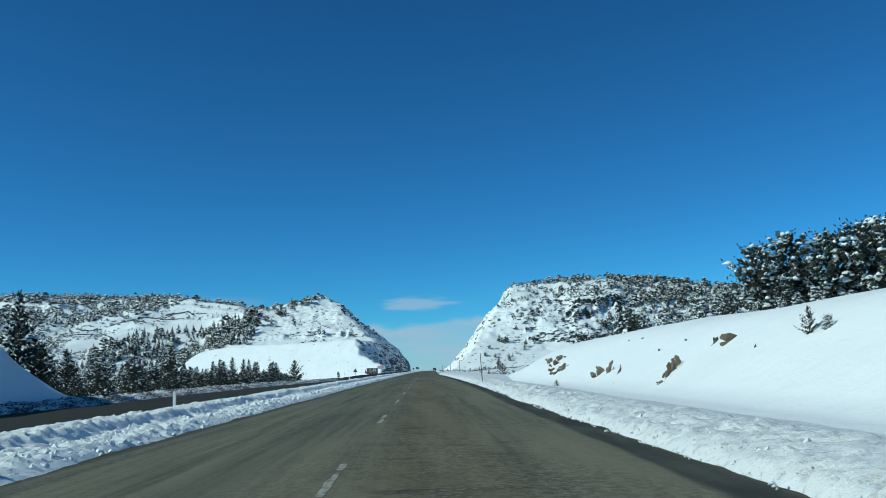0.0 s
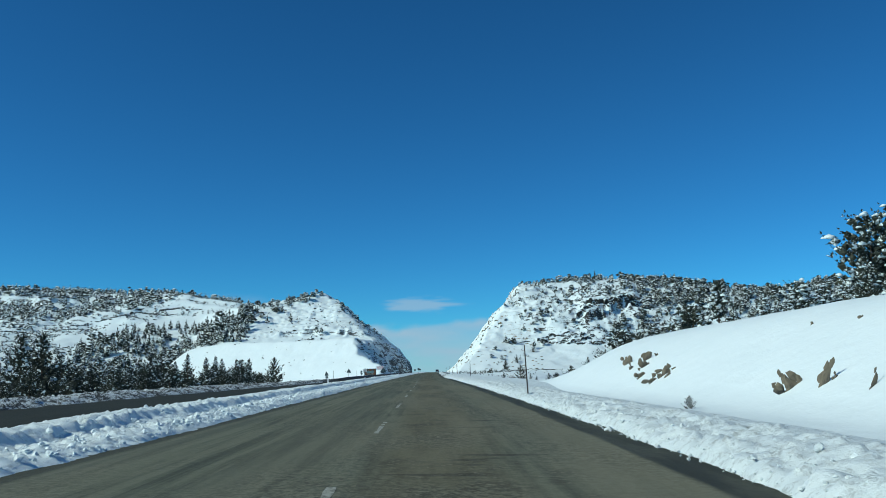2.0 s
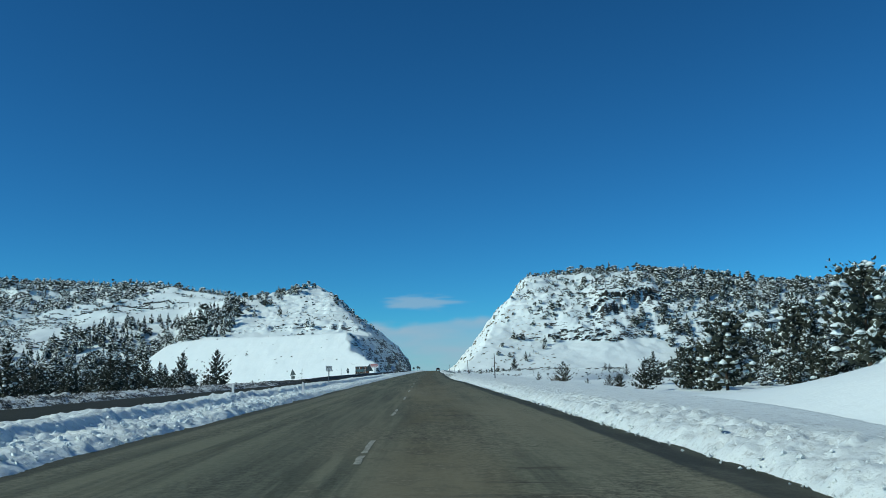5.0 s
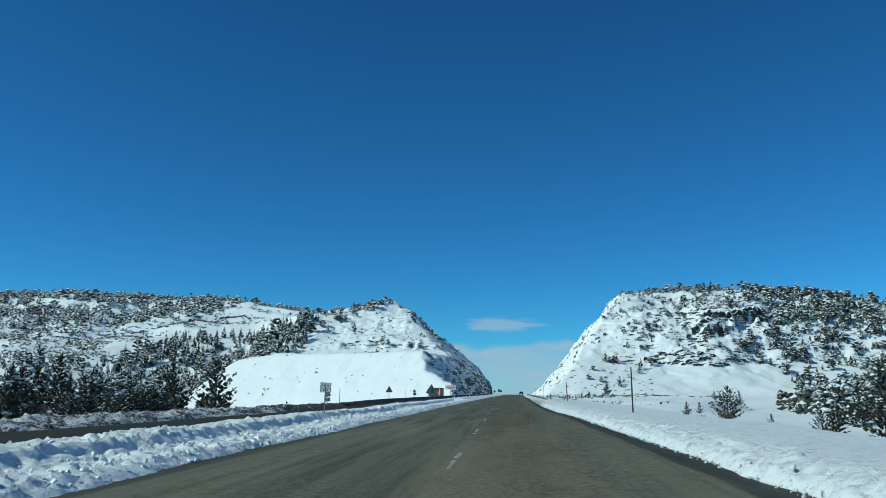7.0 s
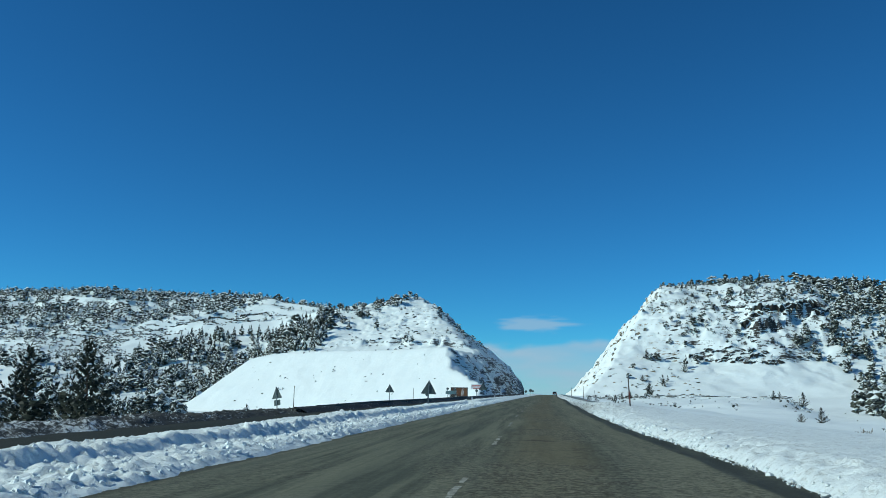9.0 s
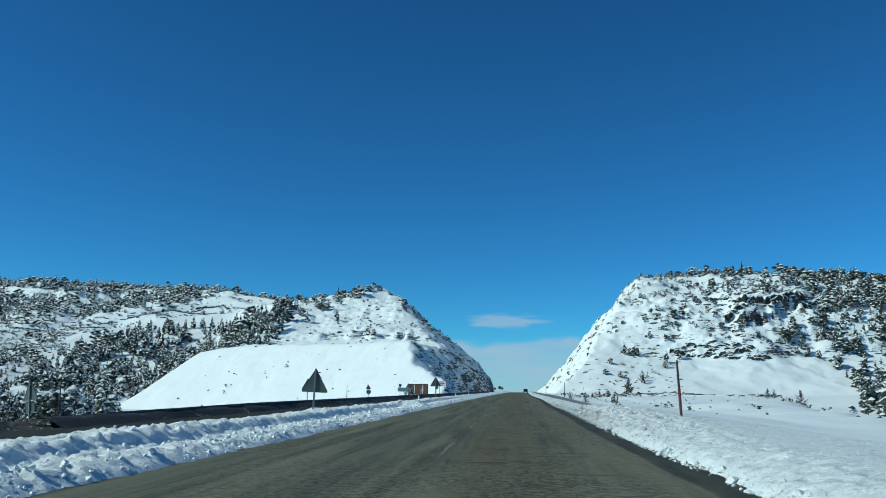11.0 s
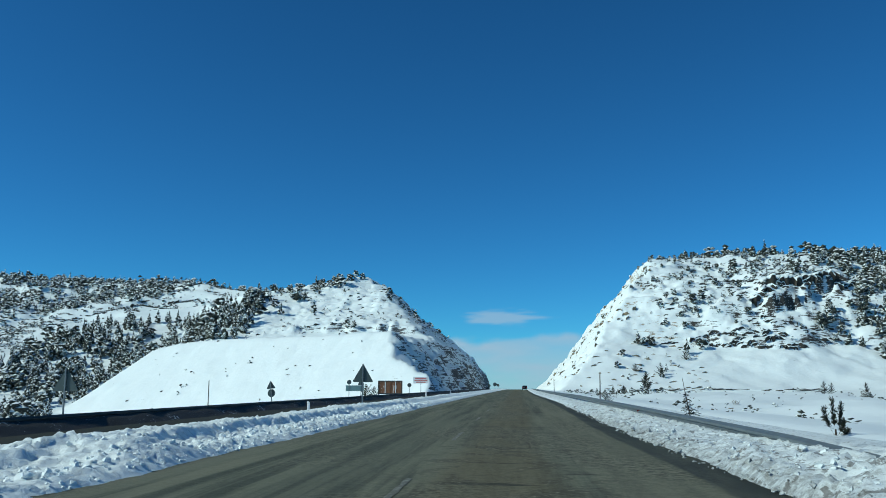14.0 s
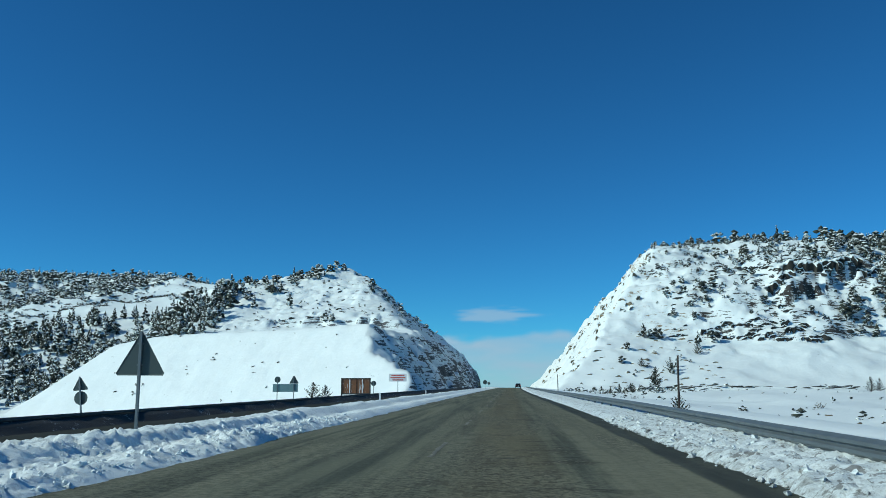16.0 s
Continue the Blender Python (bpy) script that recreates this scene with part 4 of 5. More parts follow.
def plant(kind, x, y, size=1.0, turn=0.0, sink=0.1):
    m = pose(x, y, land(x, y) - sink, 0, 0, turn) @ Matrix.Scale(size, 4)
    if kind in PLANTED:
        return copy_thing(TREES[kind], m)
    PLANTED.add(kind)
    TREES[kind].matrix_basis = m
    return TREES[kind]


def tree_rows():
    rng = random.Random(11)
    y = 46.0
    while y < 166:
        for lane, p in ((-22.8 if y < 150 else -26.0, 0.92), (-27.0, 0.92), (-32.0, 0.9), (-38.0, 0.35)):
            if rng.random() < p:
                kind = rng.choice(("pine_d", "pine_d", "fir_a", "fir_c", "fir_b") if lane > -30 else ("fir_b", "fir_d", "fir_a"))
                plant(kind, lane + rng.uniform(-1.3, 1.0), y + rng.uniform(-1.6, 1.6), rng.uniform(0.62, 0.92) * (1.0 + 0.22 * float(vn(y / 11, lane, 12))) * (1.15 if lane < -30 else 1.0), rng.uniform(0, 360))
        y += rng.uniform(2.6, 3.8)
    for _ in range(8):
        plant(rng.choice(("fir_b", "fir_d", "pine_b")), rng.uniform(-76, -42), rng.uniform(62, 203), rng.uniform(0.75, 1.1), rng.uniform(0, 360))
    for _ in range(34):
        plant(rng.choice(("pine_d", "pine_d", "pine_d", "fir_c")), rng.uniform(-46, -30.5), rng.uniform(148, 175), rng.uniform(0.58, 0.82), rng.uniform(0, 360))
    for k, x, y, s in (("fir_e", -31.9, 179.4, 1.02), ("fir_e", -27.2, 178.0, 0.95), ("pine_d", -29.4, 180.0, 0.62), ("fir_e", -36.5, 181.0, 0.68), ("small_a", -34.5, 176.0, 0.8), ("small_b", -38.5, 178.0, 0.9), ("pine_d", -40.0, 180.0, 0.5), ("pine_d", -42.5, 176.0, 0.6), ("small_b", -33.0, 190.0, 1.1), ("small_a", -36.0, 176.0, 1.4), ("small_a", -33.5, 172.0, 1.2), ("small_b", -30.0, 214.0, 0.9), ("small_a", -26.0, 189.5, 0.45), ("pine_d", -34.0, 202.0, 0.58), ("pine_d", -36.5, 206.0, 0.62), ("pine_d", -32.2, 200.0, 0.5), ("pine_d", -38.5, 203.0, 0.6), ("pine_d", -41.0, 207.0, 0.6)):
        plant(k, x, y, s, 53 * x % 360)
    # pines on the rise to the right
    for k, x, y, s in (("pine_a", 46.6, 107, 1.22), ("pine_a", 42.8, 107, 0.88), ("pine_b", 30.9, 85.5, 0.58), ("pine_c", 33.2, 101.9, 0.70), ("pine_c", 26.7, 93.9, 0.56), ("pine_a", 51.9, 107, 1.0),
                       ("pine_b", 49.3, 105, 1.15), ("pine_a", 56, 105, 1.1), ("pine_a", 60, 108, 1.2), ("pine_b", 66, 104, 1.2), ("pine_b", 44.6, 104.5, 0.9), ("pine_c", 35.6, 102, 0.74),
                       ("pine_c", 47.0, 100, 0.8), ("pine_c", 42, 99, 0.5), ("pine_c", 44.5, 100.5, 0.6), ("pine_c", 40.0, 101.5, 0.40), ("pine_c", 50.5, 99.5, 0.6), ("pine_c", 37.6, 102.5, 0.66),
                       ("pine_c", 53.5, 98.5, 0.7), ("pine_c", 57.5, 98.0, 0.6), ("pine_c", 13.1, 27.4, 0.16), ("small_b", 12.9, 28.3, 0.5), ("pine_c", 29.0, 97.0, 0.35), ("pine_c", 30.8, 99.0, 0.45)):
        plant(k, x, y, s, 60 * x % 360)
    # scattered trees on the flat right of the road
    plant("small_a", 14.4, 160.6, 1.25, 20)
    plant("small_b", 11.8, 161.4, 0.48, 20)
    plant("small_b", 16.6, 158.5, 0.5, 70)
    plant("small_a", 17.7, 152.6, 0.75, 140)
    plant("fir_c", 20.8, 151.5, 1.0, 240)
    plant("pine_d", 19.0, 154.0, 0.6, 30)
    plant("small_a", 8.2, 54.0, 0.26, 160)
    plant("pine_f", 18.9, 81.8, 1.0, 160)
    plant("small_b", 20.2, 196.5, 0.62, 20)
    plant("small_a", 19.2, 198.0, 0.4, 90)
    plant("small_b", 73.8, 386.5, 2.2, 60)
    plant("small_c", 5.95, 230.8, 0.92, 0)
    plant("pine_g", 7.2, 221.4, 0.88, 20)
    plant("pine_e", 38.4, 449.0, 1.0, 0)
    for x, y, size in ((22.0, 424, 0.36), (24.4, 427, 0.30), (26.8, 430, 0.42), (28.2, 431, 0.28), (30.3, 436, 0.46), (32.6, 437, 0.34)):
        plant("pine_e", x, y, size, 70 * x % 360)
    plant("small_a", 6.8, 264.0, 0.5, 120)
    plant("small_a", 38.2, 468.2, 1.3, 40)
    plant("small_a", 56.0, 479.1, 1.7, 110)
    plant("small_b", 42.7, 489.6, 1.9, 10)
    plant("small_a", 46.5, 491.1, 1.5, 70)
    plant("small_b", 45.5, 466.0, 1.9, 90)
    plant("small_a", 28.5, 421.0, 1.1, 200)
    plant("small_b", 67.0, 391.5, 1.4, 45)
    plant("small_b", 69.0, 392.5, 1.2, 145)
    for k, x, y, s in (("pine_b", 25, 150, 0.9), ("pine_c", 33, 152, 0.6), ("fir_b", 29.5, 138, 0.9), ("pine_b", 33, 163, 1.0), ("pine_a", 40, 158, 0.9), ("fir_d", 44, 148, 1.1),
                       ("pine_b", 47, 166, 1.0), ("pine_a", 38, 176, 0.85), ("fir_a", 52, 152, 1.2), ("pine_b", 34, 141, 0.85), ("fir_c", 38, 140, 1.0),
                       ("pine_b", 44, 186, 0.95), ("fir_d", 27, 171, 0.8), ("pine_a", 48, 160, 0.9),
                       ("pine_a", 27, 146, 0.75), ("pine_b", 30, 157, 0.95), ("pine_b", 36, 148, 1.0), ("pine_a", 42, 165, 0.95), ("pine_c", 29, 180, 1.2), ("pine_b", 36, 188, 1.0), ("pine_a", 33, 132, 0.8)):
        plant(k, x, y, s, 47 * x % 360)
    # beside the sign boards
    plant("small_a", -20.6, 322.0, 1.05, 0)
    plant("small_a", -20.1, 326.0, 0.9, 70)


tree_rows()


# ---- woods on the slopes ----
def wood_template(seed, bushy, clumps, capped=0.8):
    """A snowy tree one metre high: dark clumps of needles, most under a slab of snow. Verts, triangles, materials."""
    rng = np.random.RandomState(seed)
    V, F, M = [], [], []

    def clump(c, r, h, a, snow):
        k = len(V)
        ring = []
        for i in range(4):
            b = a + math.pi / 2 * (i + rng.uniform(-0.3, 0.3))
            q = r * rng.uniform(0.7, 1.25)
            ring.append((c[0] + q * math.cos(b), c[1] + q * math.sin(b), c[2] + h * rng.uniform(-0.45, 0.15)))
        V.extend(ring + [(c[0], c[1], c[2] + h * 0.8), (c[0], c[1], c[2] - h * 0.7)])
        for i in range(4):
            j = (i + 1) % 4
            F.extend([(k + i, k + j, k + 4), (k + j, k + i, k + 5)])
            M.extend([0, 0])
        if snow:
            k = len(V)
            w = rng.uniform(0.55, 0.95)
            sx, sy = rng.uniform(-0.25, 0.25) * r, rng.uniform(-0.25, 0.25) * r
            for p in ring:
                V.append((c[0] + sx + (p[0] - c[0]) * w, c[1] + sy + (p[1] - c[1]) * w, c[2] + (p[2] - c[2]) * w + h * (0.22 + 0.8 * (1 - w) * 0.6)))
            V.append((c[0] + sx, c[1] + sy, c[2] + h * 0.90))
            for i in range(4):
                F.append((k + i, k + (i + 1) % 4, k + 4))
                M.append(1)

    for i in range(clumps):
        t = (i + rng.uniform(0.1, 0.9)) / clumps
        a = 2.4 * i + rng.uniform(-0.6, 0.6)
        if bushy:
            reach, size = 0.30 * math.sqrt(max(0.05, 1 - (1.5 * t - 0.6) ** 2)), 0.22
            z = 0.12 + 0.74 * t
        else:
            reach, size = 0.25 * (1 - t) ** 0.9, 0.20 * (1 - 0.80 * t)
            z = 0.08 + 0.80 * t
        reach *= rng.uniform(0.35, 1.1)
        size *= (8.0 / max(clumps, 4)) ** (0.30 if clumps < 30 else 0.40) * rng.uniform(0.75, 1.3)
        clump((reach * math.cos(a), reach * math.sin(a), z), size, size * (0.75 if bushy else 0.85 + 0.9 * t), a, rng.rand() < capped)
    k = len(V)
    V.extend([(-0.02, 0, -0.15), (0.02, 0, -0.15), (0, -0.02, -0.15), (0.0, 0.0, 1.0)])
    F.extend([(k, k + 1, k + 3), (k + 2, k, k + 3), (k + 1, k + 2, k + 3)])
    M.extend([0, 0, 0])
    return np.array(V), np.array(F), np.array(M)


WOOD = [wood_template(200 + k, k >= 4, 10, 0.75) for k in range(7)]
FINE_WOOD = [wood_template(280 + k, k >= 4, 14, 0.7) for k in range(7)]
FAR_WOOD = [wood_template(230 + k, k >= 4, 5, 0.8) for k in range(7)]
DARK_WOOD = [wood_template(330 + k, k >= 4, 9, 0.55) for k in range(7)]
NEAR_WOOD = [wood_template(380 + k, k >= 4, 44, 0.42) for k in range(7)]
SHRUBS = [wood_template(260 + k, True, 3, 0.7) for k in range(7)]


def joined(name, V, F, M, materials):
    """One mesh of triangles from arrays."""
    me = bpy.data.meshes.new(name)
    me.vertices.add(len(V))
    me.vertices.foreach_set("co", V.astype(np.float32).ravel())
    me.loops.add(F.size)
    me.loops.foreach_set("vertex_index", F.astype(np.int32).ravel())
    me.polygons.add(len(F))
    me.polygons.foreach_set("loop_start", np.arange(0, F.size, 3, dtype=np.int32))
    me.polygons.foreach_set("loop_total", np.full(len(F), 3, np.int32))
    me.polygons.foreach_set("material_index", M.astype(np.int32))
    for m in materials:
        me.materials.append(m)
    me.update(calc_edges=True)
    return me


def woods(name, label, spots, seed, kinds=None):
    """Many trees joined: spots are x, y, z, height, bushiness."""
    rng = np.random.RandomState(seed)
    vs, fs, ms, base = [], [], [], 0
    for x, y, z, h, bushy in spots:
        V, F, M = (kinds or WOOD)[rng.randint(4, 7) if bushy else rng.randint(0, 4)]
        a = rng.uniform(0, 6.28)
        c, s = math.cos(a), math.sin(a)
        wide = h * rng.uniform(0.85, 1.25) * (1.0 if bushy else 0.80)
        vs.append(np.stack([(V[:, 0] * c - V[:, 1] * s) * wide + x, (V[:, 0] * s + V[:, 1] * c) * wide + y, V[:, 2] * h + z - 0.2], 1))
        fs.append(F + base)
        ms.append(M)
        base += len(V)
    me = joined(name, np.concatenate(vs), np.concatenate(fs), np.concatenate(ms), (wood_mat, snow_mat))
    return tagged(new(name, me), label, "woods", kind="stuff")


def outcrops(name, label, spots, seed, rise=0.0, rock=None):
    """Broken ledges of rock along the slope, dark below and snow on top: spots are x, y, z, length, height."""
    rng = np.random.RandomState(seed)
    vs, fs, ms, base = [], [], [], 0
    for x, y, z, L, h in spots:
        n = 5 + int(L > 4) * 3
        q = np.linspace(-0.5, 0.5, n + 1)
        a = rng.uniform(-0.35, 0.35)
        tilt = rise + rng.uniform(-0.12, 0.12)
        fade = np.clip(1.15 - np.abs(2 * q) ** 3, 0, 1) * rng.uniform(0.58, 1.05, n + 1)
        px, py = x + q * L * math.cos(a) + rng.uniform(-0.1, 0.1, n + 1) * h, y + q * L * math.sin(a) + rng.uniform(-0.5, 0.5, n + 1) * h
        pz = z + q * L * tilt
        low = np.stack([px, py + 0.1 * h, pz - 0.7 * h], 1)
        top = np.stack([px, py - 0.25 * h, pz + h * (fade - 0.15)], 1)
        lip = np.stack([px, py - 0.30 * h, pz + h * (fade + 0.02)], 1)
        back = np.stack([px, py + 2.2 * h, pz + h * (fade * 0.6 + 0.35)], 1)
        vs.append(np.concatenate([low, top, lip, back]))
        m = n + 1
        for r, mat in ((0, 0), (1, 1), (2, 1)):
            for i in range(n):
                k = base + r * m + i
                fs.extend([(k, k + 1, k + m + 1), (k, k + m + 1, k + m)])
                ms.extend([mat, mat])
        base += 4 * m
    me = joined(name, np.concatenate(vs), np.array(fs), np.array(ms), (rock or ledge_mat, snow_mat))
    return tagged(new(name, me), label, "rocks", kind="stuff")


def scatter(n, x0, x1, y0, y1, fn, keep, h0, h1, bushy, seed, clump=0.0):
    rng = np.random.RandomState(seed)
    x, y = rng.uniform(x0, x1, n), rng.uniform(y0, y1, n)
    ok = keep(x, y)
    if clump:
        ok &= vn(x / 14, y / 10, seed) + rng.uniform(-0.5, 0.5, n) > clump
    x, y = x[ok], y[ok]
    z = fn(x, y)
    h = rng.uniform(h0, h1, len(x)) * rng.uniform(0.75, 1.1, len(x))
    return list(zip(x, y, z, h, rng.rand(len(x)) < bushy))


yes = lambda x, y: np.ones(len(x), bool)


def off_mound(x, y):
    return (x < -0.32 * (y - 33)) & ((y < 260) | (x < -0.55 * (y - 200)) | (mound_side(x, y) > 4.0)) & (x < -38) & ((x < -78) | (y > 205))


def low_left(x, y):
    return np.maximum(np.maximum(ground_z(x, y), np.where(y > 470, ridge_z(x, y), -50)), np.where((y > 392) & (x > -230), left_hill_z(x, y), -50))


def valley(x, y):
    return off_mound(x, y) & (low_left(x, y) < 24 - 0.02 * (x + 160))


def band(x, y):
    """The spruces behind the mound's crest and down its flank."""
    return (mound_side(x, y) > 3) & (y > 524) & (y < np.interp(x, [-240, -218, -204, -199, -160, -126, -110], [588, 601, 609, 624, 618, 604, 590]) + 6 * vn(x / 9, y / 9, 15))


def ridge_wood(x, y):
    return y > 724 + 0.40 * (np.maximum(x, -330) + 309) + 10 * vn(x / 18, y / 18, 9) + 8 * vn(x / 60, y / 60, 19)


def trees_at(fn, rows):
    return [(x, y, float(fn(np.array(x), np.array(y))), h, b) for x, y, h, b in rows]


VALLEY = scatter(5000, -330, -38, 90, 640, low_left, valley, 4.0, 8.0, 0.3, 301, -0.35)
woods("forest", "dense snowy fir wood in the valley", [p for p in VALLEY if p[0] < -125 or p[1] > 340], 1, WOOD)
woods("forest", "dark snow-dusted firs at the near edge of the valley wood", [p for p in VALLEY if p[0] >= -125 and p[1] <= 340], 2, NEAR_WOOD)
woods("forest", "band of tall snowy spruces across the hillside",
      scatter(950, -240, -118, 520, 640, low_left, lambda x, y: band(x, y) & (x < -128), 4.0, 9.0, 0.12, 302, -0.35)
      + scatter(210, -172, -113, 548, 600, left_hill_z, lambda x, y: (left_hill_z(x, y) > 20.3) & (y < 592 + 0.4 * (x + 140)), 6, 10, 0.08, 332, -0.5)
      + trees_at(left_hill_z, [(-100.0, 595.8, 9, False), (-96.8, 595.2, 6, False), (-103, 598, 5, True), (-95.1, 611.8, 7, False), (-92, 612, 5, True), (-83.6, 612.1, 6.5, True), (-86.5, 614, 5.5, True), (-80, 620, 5, True),
                               (-77.3, 622, 4.5, True), (-74, 623, 4.0, True), (-112.9, 593.8, 7, False), (-117, 595, 6, True), (-108.9, 586.9, 5, True), (-103.8, 579.4, 6.5, False), (-88.9, 580.7, 7, False), (-69.1, 559.2, 4.5, True), (-66, 557, 3.5, True),
                               (-121, 590, 7, False), (-125, 596, 8, False), (-106, 604, 5, True), (-111, 606, 4, True)])
      + scatter(90, -128, -66, 600, 632, left_hill_z, lambda x, y: left_hill_z(x, y) < 52, 2, 4.5, 0.6, 303, 0.1), 2, FINE_WOOD)
woods("forest", "low snowy shrubs on the hill by the rock cut",
      scatter(200, -60, -34, 560, 760, left_hill_z, yes, 1.0, 3.2, 0.5, 305)
      + scatter(260, -120, -45, 548, 640, left_hill_z, lambda x, y: left_hill_z(x, y) > 22, 0.7, 1.8, 1.0, 320, 0.2)
      + scatter(22, -135, -45, 480, 530, left_hill_z, lambda x, y: mound_side(x, y) < 2, 0.9, 1.7, 1.0, 321, 0.1)
      + scatter(26, -140, -35, 430, 525, left_hill_z, lambda x, y: mound_side(x, y) < -1, 0.4, 1.0, 1.0, 315), 6, SHRUBS)
woods("forest", "snowy conifers covering the far ridge",
      scatter(3900, -700, -125, 715, 850, ridge_z, ridge_wood, 4.0, 7.6, 0.25, 306, -0.7)
      + scatter(420, -760, -150, 800, 850, ridge_z, yes, 5, 8.5, 0.1, 333, -0.3)
      + scatter(2600, -700, -290, 600, 760, ridge_z, lambda x, y: vn(x / 50, y / 26, 9) + 0.006 * (-330 - x) + 0.010 * (y - 700) > -0.25, 2.5, 5.5, 0.55, 307, -0.3)
      + scatter(420, -310, -185, 640, 740, ridge_z, yes, 1.8, 4.2, 0.4, 334, 0.15), 3, FAR_WOOD)
woods("forest", "low snowy shrubs scattered over the far ridge", scatter(3900, -600, -140, 600, 790, ridge_z, lambda x, y: vn(x / 50, y / 26, 29) + 0.003 * (-260 - x) + 0.008 * (y - 715) > -0.35, 0.9, 2.6, 1.0, 322, 0.0), 7, SHRUBS)


def off_cave(x, y):
    return ~((np.abs(right_hill_z(x, y) - 28 - 0.38 * (x - 92)) < 5.0) & (x > 84) & (x < 128))


def dense_right(x, y):
    """The pines right of the bare slope."""
    z = right_hill_z(x, y)
    return off_cave(x, y) & (x > np.interp(z, [0, 3, 9, 15, 22, 28, 33, 60], [117, 116, 117, 109, 105, 106, 124, 130]) + 5 * vn(y / 9, z / 6, 77))


def upper_right(x, y):
    return (right_hill_z(x, y) > 40 + 0.05 * (110 - x)) & (x > 72)


woods("forest", "snowy pines and shrubs on the rocky hill",
      scatter(2900, 96, 260, 448, 582, right_hill_z, dense_right, 3.0, 6.2, 0.45, 308, -0.6)
      + scatter(330, 72, 170, 520, 596, right_hill_z, upper_right, 2.2, 5.0, 0.5, 309, -0.2)
      + trees_at(right_hill_z, [(61.5, 570, 3.2, True), (66.5, 572, 2.6, True), (69.5, 572, 2.2, True), (74.4, 562, 4.2, True), (77.5, 563, 3.6, True), (84.2, 562, 6.0, True), (90.5, 560, 5.5, True), (95, 560, 4.0, True), (101, 560, 4.2, True), (107, 562, 7.5, False), (110.5, 562, 5.0, True),
                                (123, 560, 6.0, True), (128, 562, 5.5, True), (118, 562, 4.0, True), (64.3, 524.7, 3.4, False), (53.0, 506.3, 3.6, True), (64.7, 505.3, 4.6, True), (68, 508, 3.8, True), (42.6, 490.3, 5.0, False), (44.2, 488.1, 3.6, True), (46.8, 488.2, 3.8, True),
                                (57.1, 483.1, 6.0, False), (62.6, 486.9, 4.2, True), (45.5, 463.7, 4.2, False), (48.0, 470.0, 3.2, False), (36, 478, 3.0, True), (33, 470, 2.6, True)])
      + scatter(220, 52, 112, 495, 575, right_hill_z, lambda x, y: (right_hill_z(x, y) > 15) & off_cave(x, y), 1.4, 3.0, 0.7, 310, 0.0), 4, DARK_WOOD)
woods("forest", "low snowy shrubs clinging to the rocky hill",
      scatter(1800, 48, 150, 486, 590, right_hill_z, lambda x, y: (right_hill_z(x, y) > 15.5) & off_cave(x, y) & (vn(x / 9, y / 7, 96) > -0.2 + 0.7 * sstep(82, 56, x)), 0.6, 1.7, 1.0, 323, -0.1)
      + scatter(60, 20, 90, 452, 486, right_hill_z, yes, 0.5, 1.5, 0.8, 312, 0.2) + scatter(90, 14, 40, 400, 455, ground_z, yes, 0.7, 1.8, 0.8, 317, 0.0)
      + scatter(160, 12, 85, 236, 445, ground_z, yes, 0.3, 0.8, 1.0, 316, 0.0) + scatter(80, 8.5, 30, 238, 310, ground_z, yes, 0.15, 0.45, 1.0, 331, 0.0)
      + scatter(900, 20, 100, 225, 410, ground_z, lambda x, y: (past_shoulder(x, y) > 0.5) & (past_shoulder(x, y) < 9), 0.35, 1.1, 1.0, 335, 0.0), 8, SHRUBS)
woods("forest", "snowy pine wood on the flat below the hill",
      scatter(1000, 55, 190, 215, 460, ground_z, lambda x, y: x > np.maximum(62, 62 + 0.37 * (y - 300)) + 8 * vn(y / 15, 0 * x, 5), 5, 8.5, 0.5, 313, -0.5)
      + scatter(260, 62, 120, 120, 215, ground_z, yes, 6, 9, 0.5, 314, -0.5), 5, FINE_WOOD)


def strata(n, x0, x1, y0, y1, fn, keep, l0, l1, h0, h1, seed):
    """Spots for ledges."""
    rng = np.random.RandomState(seed)
    x, y = rng.uniform(x0, x1, n), rng.uniform(y0, y1, n)
    ok = keep(x, y)
    x, y = x[ok], y[ok]
    return list(zip(x, y, fn(x, y), rng.uniform(l0, l1, len(x)) * rng.uniform(0.5, 1.2, len(x)), rng.uniform(h0, h1, len(x))))


def along(fn, x0, y0, x1, y1, n, length, h, seed):
    """A broken line of ledges."""
    rng = np.random.RandomState(seed)
    k = (np.arange(n) + rng.uniform(-0.3, 0.3, n)) / n
    x, y = x0 + (x1 - x0) * k, y0 + (y1 - y0) * k + rng.uniform(-0.8, 0.8, n)
    return list(zip(x, y, fn(x, y), length * rng.uniform(0.6, 1.4, n), h * rng.uniform(0.6, 1.3, n)))


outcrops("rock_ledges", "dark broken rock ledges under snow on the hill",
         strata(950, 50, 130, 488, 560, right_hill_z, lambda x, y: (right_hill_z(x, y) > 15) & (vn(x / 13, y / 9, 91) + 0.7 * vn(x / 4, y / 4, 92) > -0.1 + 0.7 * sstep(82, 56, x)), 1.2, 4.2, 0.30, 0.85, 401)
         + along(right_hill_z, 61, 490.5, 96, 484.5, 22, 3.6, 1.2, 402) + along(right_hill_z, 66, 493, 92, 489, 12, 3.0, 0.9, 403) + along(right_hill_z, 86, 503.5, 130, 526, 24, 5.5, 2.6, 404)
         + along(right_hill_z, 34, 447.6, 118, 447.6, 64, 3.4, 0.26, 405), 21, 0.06)
